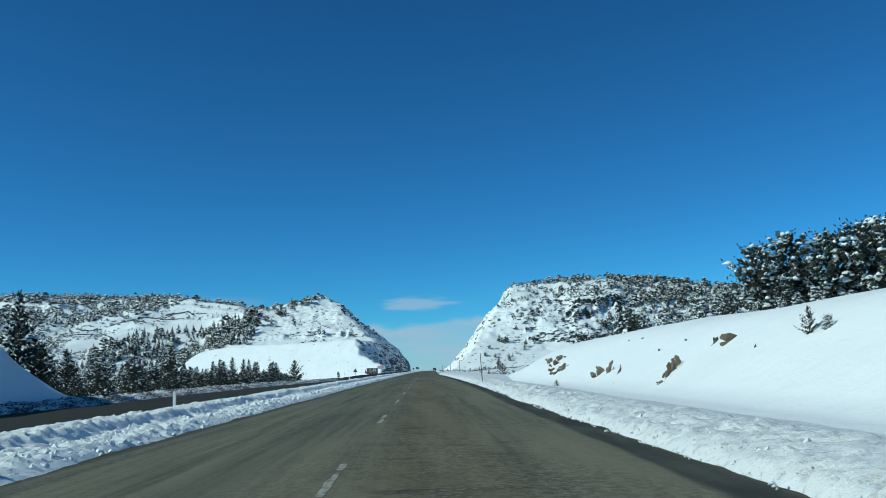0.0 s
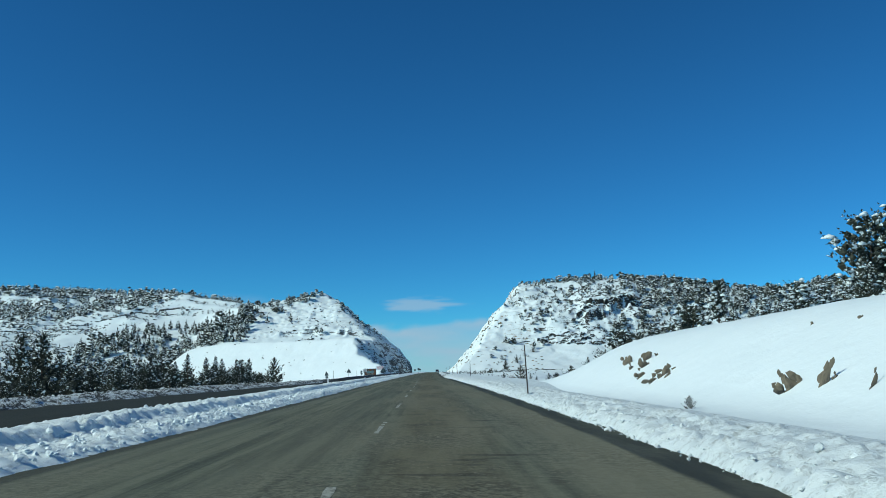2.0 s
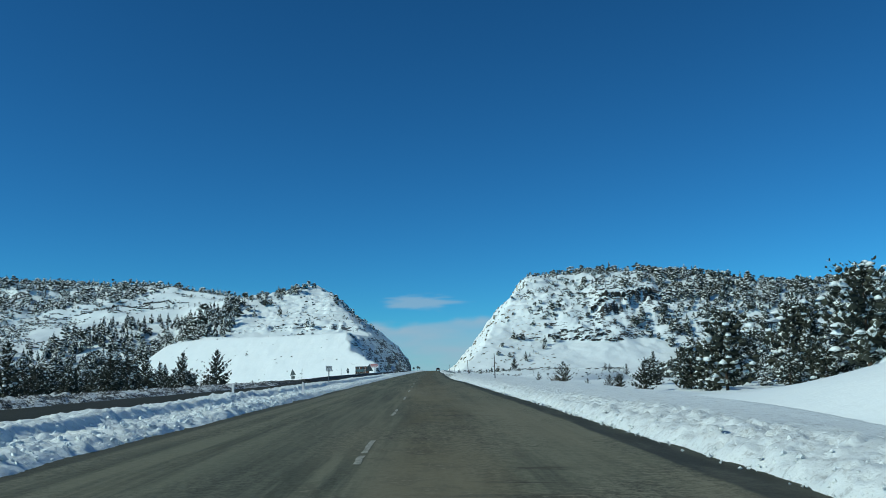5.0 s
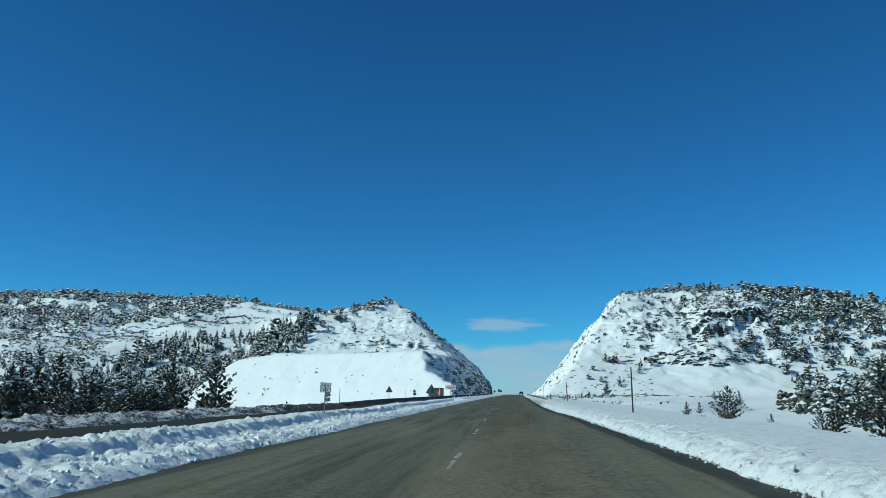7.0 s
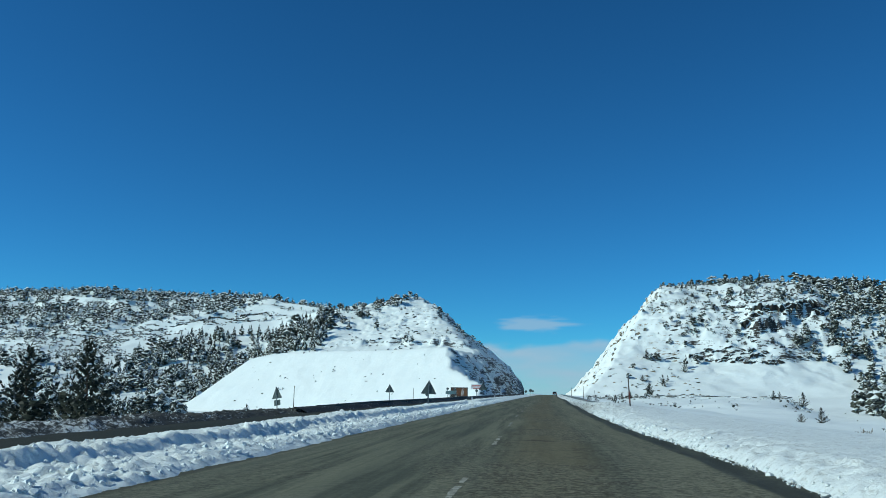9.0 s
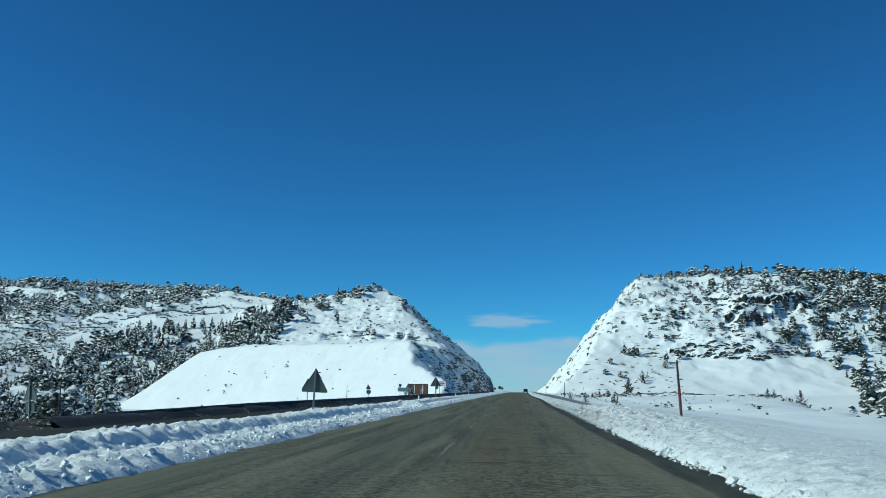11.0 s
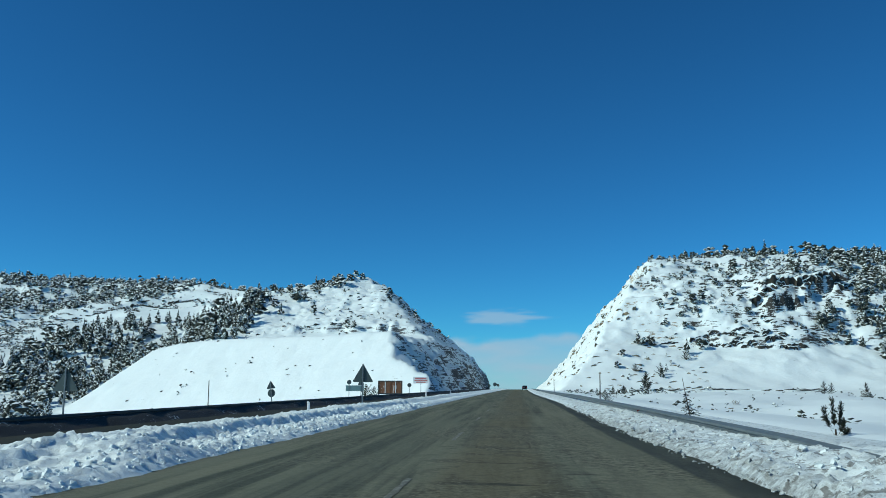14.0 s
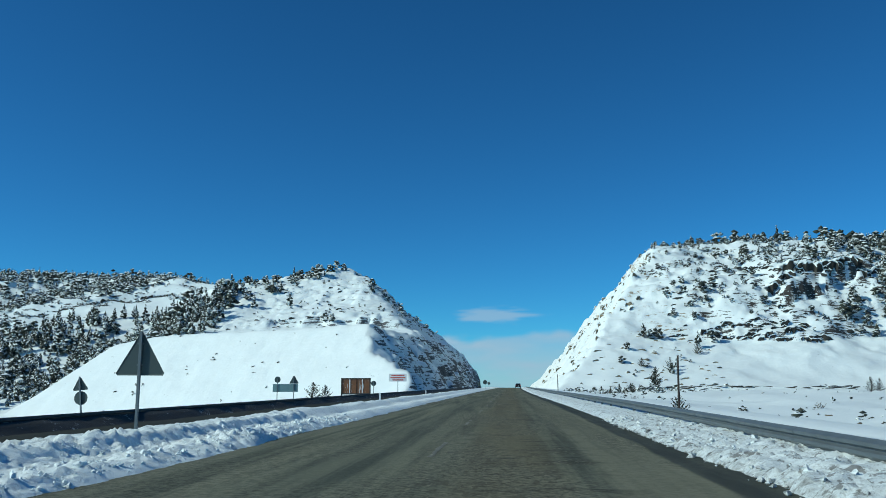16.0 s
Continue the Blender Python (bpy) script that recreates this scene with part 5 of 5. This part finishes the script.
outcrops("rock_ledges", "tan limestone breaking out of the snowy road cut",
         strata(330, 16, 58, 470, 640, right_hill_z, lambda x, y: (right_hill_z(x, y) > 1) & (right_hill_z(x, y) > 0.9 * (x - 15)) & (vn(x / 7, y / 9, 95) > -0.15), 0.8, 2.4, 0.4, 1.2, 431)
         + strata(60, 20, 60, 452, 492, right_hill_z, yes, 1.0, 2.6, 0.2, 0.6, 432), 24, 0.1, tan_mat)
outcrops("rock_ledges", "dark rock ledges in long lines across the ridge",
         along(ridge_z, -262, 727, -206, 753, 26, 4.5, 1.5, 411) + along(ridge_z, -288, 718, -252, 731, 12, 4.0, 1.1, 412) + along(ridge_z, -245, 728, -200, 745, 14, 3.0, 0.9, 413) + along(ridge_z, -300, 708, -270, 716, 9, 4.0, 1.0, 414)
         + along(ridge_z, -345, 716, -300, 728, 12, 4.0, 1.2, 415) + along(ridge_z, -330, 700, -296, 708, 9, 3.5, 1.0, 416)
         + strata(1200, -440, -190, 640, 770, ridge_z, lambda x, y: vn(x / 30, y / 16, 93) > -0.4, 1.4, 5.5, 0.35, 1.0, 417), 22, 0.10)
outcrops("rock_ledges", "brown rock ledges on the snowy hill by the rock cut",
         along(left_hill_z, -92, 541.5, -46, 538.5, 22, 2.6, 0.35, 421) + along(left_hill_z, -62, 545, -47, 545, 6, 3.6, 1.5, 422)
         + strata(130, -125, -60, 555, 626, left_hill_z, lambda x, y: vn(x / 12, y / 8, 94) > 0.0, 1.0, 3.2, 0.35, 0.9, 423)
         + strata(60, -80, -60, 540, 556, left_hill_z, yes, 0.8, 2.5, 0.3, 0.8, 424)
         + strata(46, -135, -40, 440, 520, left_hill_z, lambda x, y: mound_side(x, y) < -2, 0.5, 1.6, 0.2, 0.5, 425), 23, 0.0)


# ---- road furniture ----
def thing(name, label, category, x, y, z, turn=0.0, lean=0.0, nod=0.0, group=""):
    root = new(name)
    root.matrix_basis = pose(x, y, z, nod, lean, turn)
    return tagged(root, label, category, group)


def plate_bm(pts, thick=0.03, bevel=0.02):
    """An upright plate in the xz plane from an outline, with a folded rim at its back."""
    bm = bmesh.new()
    vs = [bm.verts.new((x, 0, z)) for x, z in pts]
    f = bm.faces.new(vs)
    r = bmesh.ops.extrude_face_region(bm, geom=[f])
    bmesh.ops.translate(bm, verts=[v for v in r["geom"] if isinstance(v, bmesh.types.BMVert)], vec=(0, thick, 0))
    bmesh.ops.recalc_face_normals(bm, faces=bm.faces)
    front = [q for q in bm.faces if q.normal.y < -0.9]
    ins = bmesh.ops.inset_region(bm, faces=front, thickness=0.03, depth=-0.012)
    return bm


def tri_outline(side, z0):
    h = side * 0.866
    c = 0.06
    return [(-side / 2 + c, z0), (side / 2 - c, z0), (side / 2 - c * 0.4, z0 + c * 0.9), (c * 0.6, z0 + h - c), (-c * 0.6, z0 + h - c), (-side / 2 + c * 0.4, z0 + c * 0.9)]


def round_outline(r, zc, n=20):
    return [(r * math.cos(2 * math.pi * i / n), zc + r * math.sin(2 * math.pi * i / n)) for i in range(n)]


def box_outline(x0, x1, z0, z1):
    return [(x0, z0), (x1, z0), (x1, z1), (x0, z1)]


def warning_sign(x, y, z, foot, top, side=1.2, turn=0.0, lean=0.0, low=None, dark=True):
    """The back of a triangular sign on a steel post; low adds a small plate under it."""
    s = thing("warning_sign", "grey back of a triangular road sign on steel post", "road sign", x, y, z + foot, turn, lean, 0, "triangular signs")
    h = top - foot
    part("pole", box_bm(bmesh.new(), 0, -0.03, h / 2 - 0.3, 0.075, 0.05, h + 0.6 - 0.04, 0.01), galv_mat, s, "galvanised post")
    p = part("plate", plate_bm(tri_outline(side, h - side * 0.866)), back_mat, s, "grey triangular plate seen from behind")
    for zz in (h - side * 0.66, h - side * 0.25):
        part("clamp", box_bm(bmesh.new(), 0, -0.018, zz, 0.14, 0.03, 0.04, 0.005), galv_mat, s)
    if low == "round":
        part("round_plate", plate_bm(round_outline(0.3, h - side * 0.866 - 0.34)), back_mat, s, "round plate below the triangle")
    if low == "box":
        part("lower_plate", plate_bm(box_outline(-0.3, 0.3, h - side * 0.866 - 0.5, h - side * 0.866 - 0.1)), back_mat, s, "small rectangular plate below the triangle")
    return s


warning_sign(-8.9, 194.2, 0, 0.05, 2.06, lean=2.2)
warning_sign(-8.52, 249.1, 0, 0.0, 2.52, lean=0.4)
warning_sign(-19.5, 237.0, 0, -0.4, 2.05, side=1.2)
warning_sign(-18.55, 266.5, 0, -0.4, 1.68, side=0.72, lean=-6, low="round")
warning_sign(-19.3, 190.2, 0, -0.4, 1.45, side=1.0, lean=-7, turn=-28, low="box")


def notice(x, y):
    s = thing("notice_board", "small pale road notice with two panels on a steel post", "road sign", x, y, 0.0, -6, 2.0)
    part("pole", box_bm(bmesh.new(), 0, 0.02, 0.6, 0.055, 0.04, 1.6, 0.008), galv_mat, s, "grey post")
    b = part("board", plate_bm(box_outline(-0.24, 0.24, 1.15, 1.57)), white_mat, s, "pale board with a dark border")
    bars = [(0.0, 1.56, 0.46, 0.014), (0.0, 1.16, 0.46, 0.014), (-0.23, 1.36, 0.014, 0.40), (0.23, 1.36, 0.014, 0.40), (0.0, 1.34, 0.42, 0.012)]
    bars += [(-0.13 + 0.065 * i, 1.45, 0.03, 0.08) for i in range(5)] + [(-0.08 + 0.08 * i, 1.25, 0.035, 0.07) for i in range(3)]
    for bx, bz, w, h in bars:
        part("bar", box_bm(bmesh.new(), bx, -0.002 - 0.006, bz, w, 0.012, h), dark_mat, b)


notice(-8.3, 137.6)


def direction_board():
    s = thing("direction_sign", "back of a long blue-green direction board on two posts", "road sign", -18.6, 302.0, -0.5)
    for x, h in ((-0.68, 2.45), (0.75, 2.6)):
        part("pole", box_bm(bmesh.new(), x, -0.03, h / 2 - 0.2, 0.06, 0.05, h + 0.1, 0.008), galv_mat, s)
    part("board", plate_bm(box_outline(-1.08, 1.1, 1.18, 1.85)), blue_mat, s, "blue-green plate")
    part("round_plate", plate_bm([(x - 0.68, z) for x, z in round_outline(0.26, 2.22)]), back_mat, s, "round plate above the board")
    part("triangle_plate", plate_bm([(x + 0.75, z) for x, z in tri_outline(0.85, 1.87)]), back_mat, s, "triangular plate above the board")


direction_board()


def rusty_board():
    s = thing("billboard", "rusty steel panel board standing at the foot of the snow mound", "billboard", -22.55, 360.5, -0.6)
    part("backing", box_bm(bmesh.new(), 0, 0.06, 1.65, 4.4, 0.06, 2.3, 0.01), rust_mat, s, "rust-brown sheet panel")
    for x in (-0.95, 0.0, 1.0):
        part("upright", box_bm(bmesh.new(), x, 0.0, 1.35, 0.14, 0.10, 2.9, 0.01), white_mat if x else rust_mat, s, "worn upright post")
    for z in (2.80, 0.5):
        part("rail", box_bm(bmesh.new(), 0, -0.01, z, 4.5, 0.10, 0.20, 0.01), dark_mat, s, "dark frame rail")
    for x in (-2.2, 2.2):
        part("frame_side", box_bm(bmesh.new(), x, -0.01, 1.5, 0.20, 0.10, 2.8, 0.01), dark_mat, s)


rusty_board()


def red_notice():
    s = thing("billboard", "white board with red bars on a post at the rock cut", "billboard", -21.0, 401.0, float(land(-21.0, 401.0)) - 0.1)
    part("pole", cyl_bm(bmesh.new(), 0.06, 0.06, -0.3, 3.0), galv_mat, s)
    b = part("board", plate_bm(box_outline(-1.8, 1.8, 2.5, 4.05)), white_mat, s, "white board")
    for z, w in ((3.72, 2.6), (3.27, 3.0), (2.82, 2.2)):
        part("bar", box_bm(bmesh.new(), 0, -0.012, z, w, 0.02, 0.2), red_mat, b, "red bar")


red_notice()


def round_sign(x, y, foot, top, r=0.32):
    s = thing("round_sign", "back of a round road sign on a thin post", "road sign", x, y, foot, group="round signs")
    h = top - foot
    part("pole", cyl_bm(bmesh.new(), 0.035, 0.035, -0.3, h - 0.05, 8), galv_mat, s)
    part("plate", plate_bm(round_outline(r, h - r)), back_mat, s, "dark round plate")


round_sign(-15.9, 334.6, -0.4, 1.75)
round_sign(-7.0, 482.0, -0.1, 2.0, 0.5)
round_sign(-4.9, 470.0, 0.0, 2.5, 0.6)
round_sign(0.9 - 5.5, 520.0, 0.0, 2.2, 0.5)


def marker_post(x, y, foot, h, lean=0.0):
    s = thing("marker_post", "white plastic delineator post in the snow bank", "marker post", x, y, foot, 0, lean, group="white marker posts")
    bm = bmesh.new()
    box_bm(bm, 0, 0, h / 2 - 0.2, 0.12, 0.09, h + 0.4, 0.02)
    for v in bm.verts:
        if v.co.z > h - 0.05 and v.co.x > 0:
            v.co.z -= 0.05
    part("post", bm, white_mat, s)



marker_post(-9.9, 34.0, 0.0, 0.72)
marker_post(-9.92, 110.9, 0.0, 0.68)
marker_post(-6.13, 108.6, -0.1, 0.82, 1.5)
marker_post(-9.2, 239.0, 0.0, 0.6)
marker_post(-9.35, 294.4, 0.0, 0.7)
marker_post(-9.3, 333.0, 0.0, 0.7)


def snow_pole(x, y, foot, top, lean=0.0, r=0.055, red=False):
    s = thing("snow_pole", "thin dark roadside pole standing in the snow", "pole", x, y, foot, 0, lean, group="roadside poles")
    h = top - foot
    part("shaft", cyl_bm(bmesh.new(), r, r * 0.75, -0.4, h, 9), pole_mat, s, "dark shaft")
    if red:
        part("band", cyl_bm(bmesh.new(), r * 1.06, r * 1.0, h * 0.22, h * 0.55, 9), band_mat, s, "faded red band")


snow_pole(5.68, 143.66, 0.3, 2.53, -1.2, 0.042)
snow_pole(4.15, 63.5, 0.2, 2.26, -2.5, 0.032)
snow_pole(5.4, 187.2, 0.2, 2.32, -3.0, 0.048, True)
snow_pole(5.75, 258.8, 0.1, 2.2, 1.0, 0.042)
snow_pole(6.4, 331.0, 0.0, 2.4)
snow_pole(-18.1, 190.1, -0.5, 1.5, 0.0, 0.03)
snow_pole(-18.9, 253.2, -0.5, 1.6, 0.0, 0.035)


RAIL = [(0.0, 0.0), (0.02, 0.025), (0.075, 0.06), (0.075, 0.115), (0.02, 0.145), (0.02, 0.165), (0.075, 0.195), (0.075, 0.25), (0.02, 0.285), (0.0, 0.31)]


def rail_mesh(name, length, side, material):
    bm = bmesh.new()
    rows = []
    for y in (0.0, length):
        rows.append([bm.verts.new((side * x, y, z)) for x, z in RAIL] + [bm.verts.new((side * (x - 0.012), y, z)) for x, z in reversed(RAIL)])
    n = len(rows[0])
    for i in range(n):
        bm.faces.new((rows[0][i], rows[0][(i + 1) % n], rows[1][(i + 1) % n], rows[1][i]))
    bm.faces.new(rows[0])
    bm.faces.new(list(reversed(rows[1])))
    bmesh.ops.recalc_face_normals(bm, faces=bm.faces)
    me = bpy.data.meshes.new(name)
    bm.to_mesh(me)
    bm.free()
    me.materials.append(material)
    return me


def guardrail(label, u, y0, y1, ztop, side, material):
    root = thing("guardrail", label, "guardrail", 0, 0, 0)
    rng = random.Random(int(y0))
    beam = rail_mesh("beam", 4.06, side, material)
    bm = box_bm(bmesh.new(), 0, 0, 0, 0.10, 0.12, 1.1, 0.012)
    post = bpy.data.meshes.new("rail_post")
    bm.to_mesh(post)
    bm.free()
    post.materials.append(material)
    y = y0
    while y < y1:
        a = part_me("beam", beam, root)
        x0, x1 = u + float(xr(y)), u + float(xr(y + 4))
        z0, z1 = ztop(y), ztop(y + 4)
        a.matrix_basis = pose(x0, y, z0 - 0.31, math.degrees(math.atan2(z1 - z0, 4)), rng.uniform(-2, 2), -math.degrees(math.atan2(x1 - x0, 4)))
        p = part_me("rail_post", post, root)
        p.matrix_basis = pose(x0 - side * 0.075, y + 0.2, z0 - 0.60, 0, rng.uniform(-2, 2), 0)
        y += 4.0
    return root


guardrail("galvanised steel guardrail half buried in ploughed snow", 5.15, 213.5, 560, lambda y: float(profile(y, [(210, 0.24), (218, 0.38), (242, 0.48), (268, 0.58), (400, 0.58), (560, 0.5)]) + zroad(y)), -1, galv_mat)
guardrail("dark dirty steel guardrail beyond the opposite carriageway", -16.75, 192, 600, lambda y: float(0.10 + 0.10 * sstep(190, 215, y) + zroad(y)), 1, dark_mat)


def reflector(x, y, z):
    s = thing("rail_reflector", "small red triangular reflector fixed to the guardrail", "reflector", x, y, z)
    part("plate", plate_bm([(-0.09, 0.14), (0.0, 0.0), (0.09, 0.14)], 0.012), lens_mat, s)


reflector(5.04, 236.85, 0.17)


# ---- the car far ahead ----
def car(x, y):
    s = thing("car", "dark car driving far ahead on the road", "car", x, y, 0.0)
    bm = bmesh.new()
    prof = [(-2.15, 0.35), (-2.2, 0.75), (-2.1, 1.0), (-1.75, 1.5), (-1.2, 1.62), (0.4, 1.6), (1.1, 1.08), (2.0, 0.92), (2.2, 0.6), (2.15, 0.35)]
    sides = [[bm.verts.new((sx * (0.9 if z < 1.1 else 0.74), yy, z)) for yy, z in prof] for sx in (-1, 1)]
    n = len(prof)
    for i in range(n):
        bm.faces.new((sides[0][i], sides[0][(i + 1) % n], sides[1][(i + 1) % n], sides[1][i]))
    bm.faces.new(sides[0])
    bm.faces.new(list(reversed(sides[1])))
    bmesh.ops.recalc_face_normals(bm, faces=bm.faces)
    bmesh.ops.bevel(bm, geom=list(bm.edges), offset=0.05, segments=2, affect="EDGES")
    part("body", bm, car_mat, s, "dark painted body")
    bm = box_bm(bmesh.new(), 0, 0, 0, 1.25, 0.03, 0.42, 0.01)
    w = part("rear_window", bm, glass_mat, s, "dark rear glass")
    w.matrix_basis = pose(0, -1.97, 1.26, -35, 0, 0)
    for sx in (-1, 1):
        part("tail_lamp", box_bm(bmesh.new(), sx * 0.72, -2.2, 0.86, 0.26, 0.08, 0.18, 0.02), lens_mat, s, "red tail lamp")
        for yy in (-1.35, 1.35):
            bm = bmesh.new()
            bmesh.ops.create_cone(bm, cap_ends=True, segments=18, radius1=0.32, radius2=0.32, depth=0.2, matrix=Matrix.Translation((sx * 0.82, yy, 0.32)) @ Matrix.Rotation(radians(90), 4, "Y"))
            part("wheel", bm, rubber_mat, s, "black tyre")
    part("number_plate", box_bm(bmesh.new(), 0, -2.24, 0.72, 0.5, 0.02, 0.11, 0.004), white_mat, s, "plain pale plate")
    part("bumper", box_bm(bmesh.new(), 0, -2.18, 0.48, 1.7, 0.12, 0.2, 0.04), rubber_mat, s)


car(5.19, 520.0)


# ---- rocks and clods ----
def rock(x, y, w, h, seed, label="brown weathered rock breaking through the snow", group="rocks in the cut bank", lean=0.0, material=None):
    """An angular slab: the hull of random points, split along flat faces."""
    rng = random.Random(seed)
    bm = bmesh.new()
    for k in range(5 if w < 0.3 else 9):
        sub = bmesh.new()
        c = Vector((rng.uniform(-0.42, 0.42), rng.uniform(-0.15, 0.15), rng.uniform(-0.45, 0.45))) if k else Vector((rng.uniform(-0.1, 0.1), 0, rng.uniform(-0.1, 0.1)))
        size = rng.uniform(0.12, 0.27) if k else 0.38
        for _ in range(22):
            p = Vector((rng.gauss(0, 1), rng.gauss(0, 1), rng.gauss(0, 1))).normalized()
            sub.verts.new(c + Vector((p.x * size, p.y * size * 0.7, p.z * size)) * rng.uniform(0.72, 1.12))
        hull = bmesh.ops.convex_hull(sub, input=sub.verts)
        bmesh.ops.delete(sub, geom=list({g for g in hull["geom_interior"] + hull["geom_unused"] if isinstance(g, bmesh.types.BMVert)}), context="VERTS")
        me = bpy.data.meshes.new("piece")
        sub.to_mesh(me)
        sub.free()
        bm.from_mesh(me)
        bpy.data.meshes.remove(me)
    me = bpy.data.meshes.new("rock")
    bm.to_mesh(me)
    bm.free()
    me.materials.append(material or rock_mat)
    ob = new("rock", me)
    ob.matrix_basis = pose(x, y, land(x, y) + h * 0.06, 0, lean + rng.uniform(-10, 10), rng.uniform(-30, 30)) @ Matrix.Diagonal((w * 1.1, 0.6 * min(w, h), h * 1.1, 1))
    return tagged(ob, label, "rock", group)


LOWER_ROCKS = [(13.20, 36.4, 1.15, 0.57, 12), (13.00, 37.9, 0.40, 0.40, 0), (11.20, 38.3, 0.55, 0.79, -15), (11.00, 37.9, 0.29, 0.60, 25), (10.70, 37.8, 0.40, 0.82, 20), (10.60, 37.5, 0.29, 0.33, 0),
               (10.16, 37.0, 0.35, 0.21, 20), (12.30, 31.6, 0.12, 0.24, 20), (13.13, 42.7, 0.16, 0.20, 0), (12.62, 45.9, 0.12, 0.31, 10), (10.75, 47.4, 0.24, 0.67, 30), (10.73, 49.9, 0.39, 1.03, 8),
               (10.95, 49.8, 0.20, 0.27, 0), (10.62, 52.3, 0.30, 0.68, -12), (10.45, 51.5, 0.71, 0.65, 30), (13.79, 53.7, 0.22, 0.17, 0), (13.65, 56.9, 0.14, 0.14, 0), (9.85, 44.9, 0.16, 0.13, 0)]
UPPER_ROCKS = [(10.35, 71.5, 0.53, 0.63, -10), (10.09, 69.7, 0.29, 0.55, -20), (10.84, 69.6, 0.53, 1.01, 24), (11.31, 69.2, 0.32, 0.21, 30), (10.37, 68.3, 0.56, 0.50, 10), (9.90, 66.8, 0.57, 0.48, 20),
               (10.29, 65.2, 0.54, 0.40, 0), (10.36, 64.1, 0.53, 0.64, 15), (9.80, 64.4, 0.82, 0.35, -8), (10.28, 63.5, 0.41, 0.29, 0), (10.01, 65.0, 0.24, 0.31, 0)]
for i, (x, y, w, h, lean) in enumerate(LOWER_ROCKS + UPPER_ROCKS):
    rock(x, y, w, h, i + 3, lean=lean)
for i, (x, y, w, h) in enumerate([(18.0, 143, 1.1, 0.5), (20.5, 141, 0.8, 0.4), (14.0, 262, 0.3, 0.2), (18.0, 275, 0.4, 0.2), (11.0, 250, 0.25, 0.2), (22.0, 290, 0.5, 0.25), (13, 240, 0.25, 0.15)]):
    rock(x, y, w, h, i + 40, "snow-dusted stone on the flat beside the road", "stones on the flat")


def twigs(x, y, h, n, seed):
    rng = random.Random(seed)
    heap = Heap()
    for _ in range(n):
        a, e = rng.uniform(0, 6.28), rng.uniform(0.2, 1.3)
        d = Vector((math.cos(a) * math.cos(e), math.sin(a) * math.cos(e), math.sin(e)))
        p = Vector((rng.uniform(-0.15, 0.15), rng.uniform(-0.15, 0.15), -0.05))
        L = h * rng.uniform(0.5, 1.0)
        spray(heap, p, d, L, 0.007, rng)
        for k in range(3):
            spray(heap, p + d * L * rng.uniform(0.4, 0.9), d + Vector((rng.uniform(-0.8, 0.8), rng.uniform(-0.8, 0.8), 0.2)), L * 0.30, 0.012, rng)
    ob = new("shrub", heap.mesh("shrub", twig_mat))
    ob.matrix_basis = pose(x, y, land(x, y))
    tagged(ob, "bare brown shrub poking out of the snow", "shrub", "bare shrubs")


for i, (x, y, h) in enumerate([(12.0, 152.0, 0.9), (12.6, 154.0, 0.7), (20.0, 395.0, 1.2), (24.0, 402.0, 1.2), (30.0, 430.0, 1.4), (16.0, 176.0, 0.6), (25, 300, 0.7), (15, 330, 0.7)]):
    twigs(x, y, h, 26, i + 70)


def chunk(x, y, z, w, rng):
    """An angular broken piece of snow."""
    vs, n = [(x, y, z - 0.5 * w)], 4
    for lat in (0.0, 0.45):
        for i in range(n):
            a = 2 * math.pi * (i + rng.uniform(-0.3, 0.3)) / n
            k = w * rng.uniform(0.6, 1.2) * (1.0 if lat == 0 else 0.75)
            vs.append((x + k * math.cos(a), y + k * math.sin(a), z + w * (lat + rng.uniform(-0.2, 0.25))))
    vs.append((x + rng.uniform(-0.3, 0.3) * w, y + rng.uniform(-0.3, 0.3) * w, z + w * rng.uniform(0.6, 1.0)))
    fs = []
    for i in range(n):
        j = (i + 1) % n
        fs += [(0, 1 + j, 1 + i), (1 + i, 1 + j, 5 + j, 5 + i), (5 + i, 5 + j, 9)]
    return vs, fs


def clods(name, label, count, side, seed):
    rng = random.Random(seed)
    heap = Heap()
    us, ys, ws = [], [], []
    for _ in range(count):
        y = rng.uniform(3, 262)
        if side < 0:
            u = -5.62 - min(3.6, abs(rng.gauss(0.5, 1.0)))
            w = min(0.10, 0.02 + rng.expovariate(48))
        else:
            if rng.random() > (0.7 if y < 150 else 1.0):
                continue
            u = float(berm_foot(y)) + 0.08 + abs(rng.gauss(0, 0.75 if y > 180 else 0.5 if y < 90 else 0.22))
            w = min(0.11, 0.014 + rng.expovariate(48 if y > 150 else 75))
        us.append(u)
        ys.append(y)
        ws.append(w)
    us, ys = np.array(us), np.array(ys)
    zs = np.maximum(median_z(us, ys) if side < 0 else berm_z(us, ys), -0.04)
    for u, y, z, w, c in zip(us, ys, zs, ws, xr(ys)):
        heap.add(*chunk(u + c, y, z, w, rng))
    tagged(new(name, heap.mesh(name, bank_mat, False)), label, "snow", kind="stuff")


clods("snow_clods", "broken lumps of ploughed snow on the median", 9500, -1, 77)
clods("snow_clods", "small dirty lumps of snow along the road edge", 4500, 1, 78)
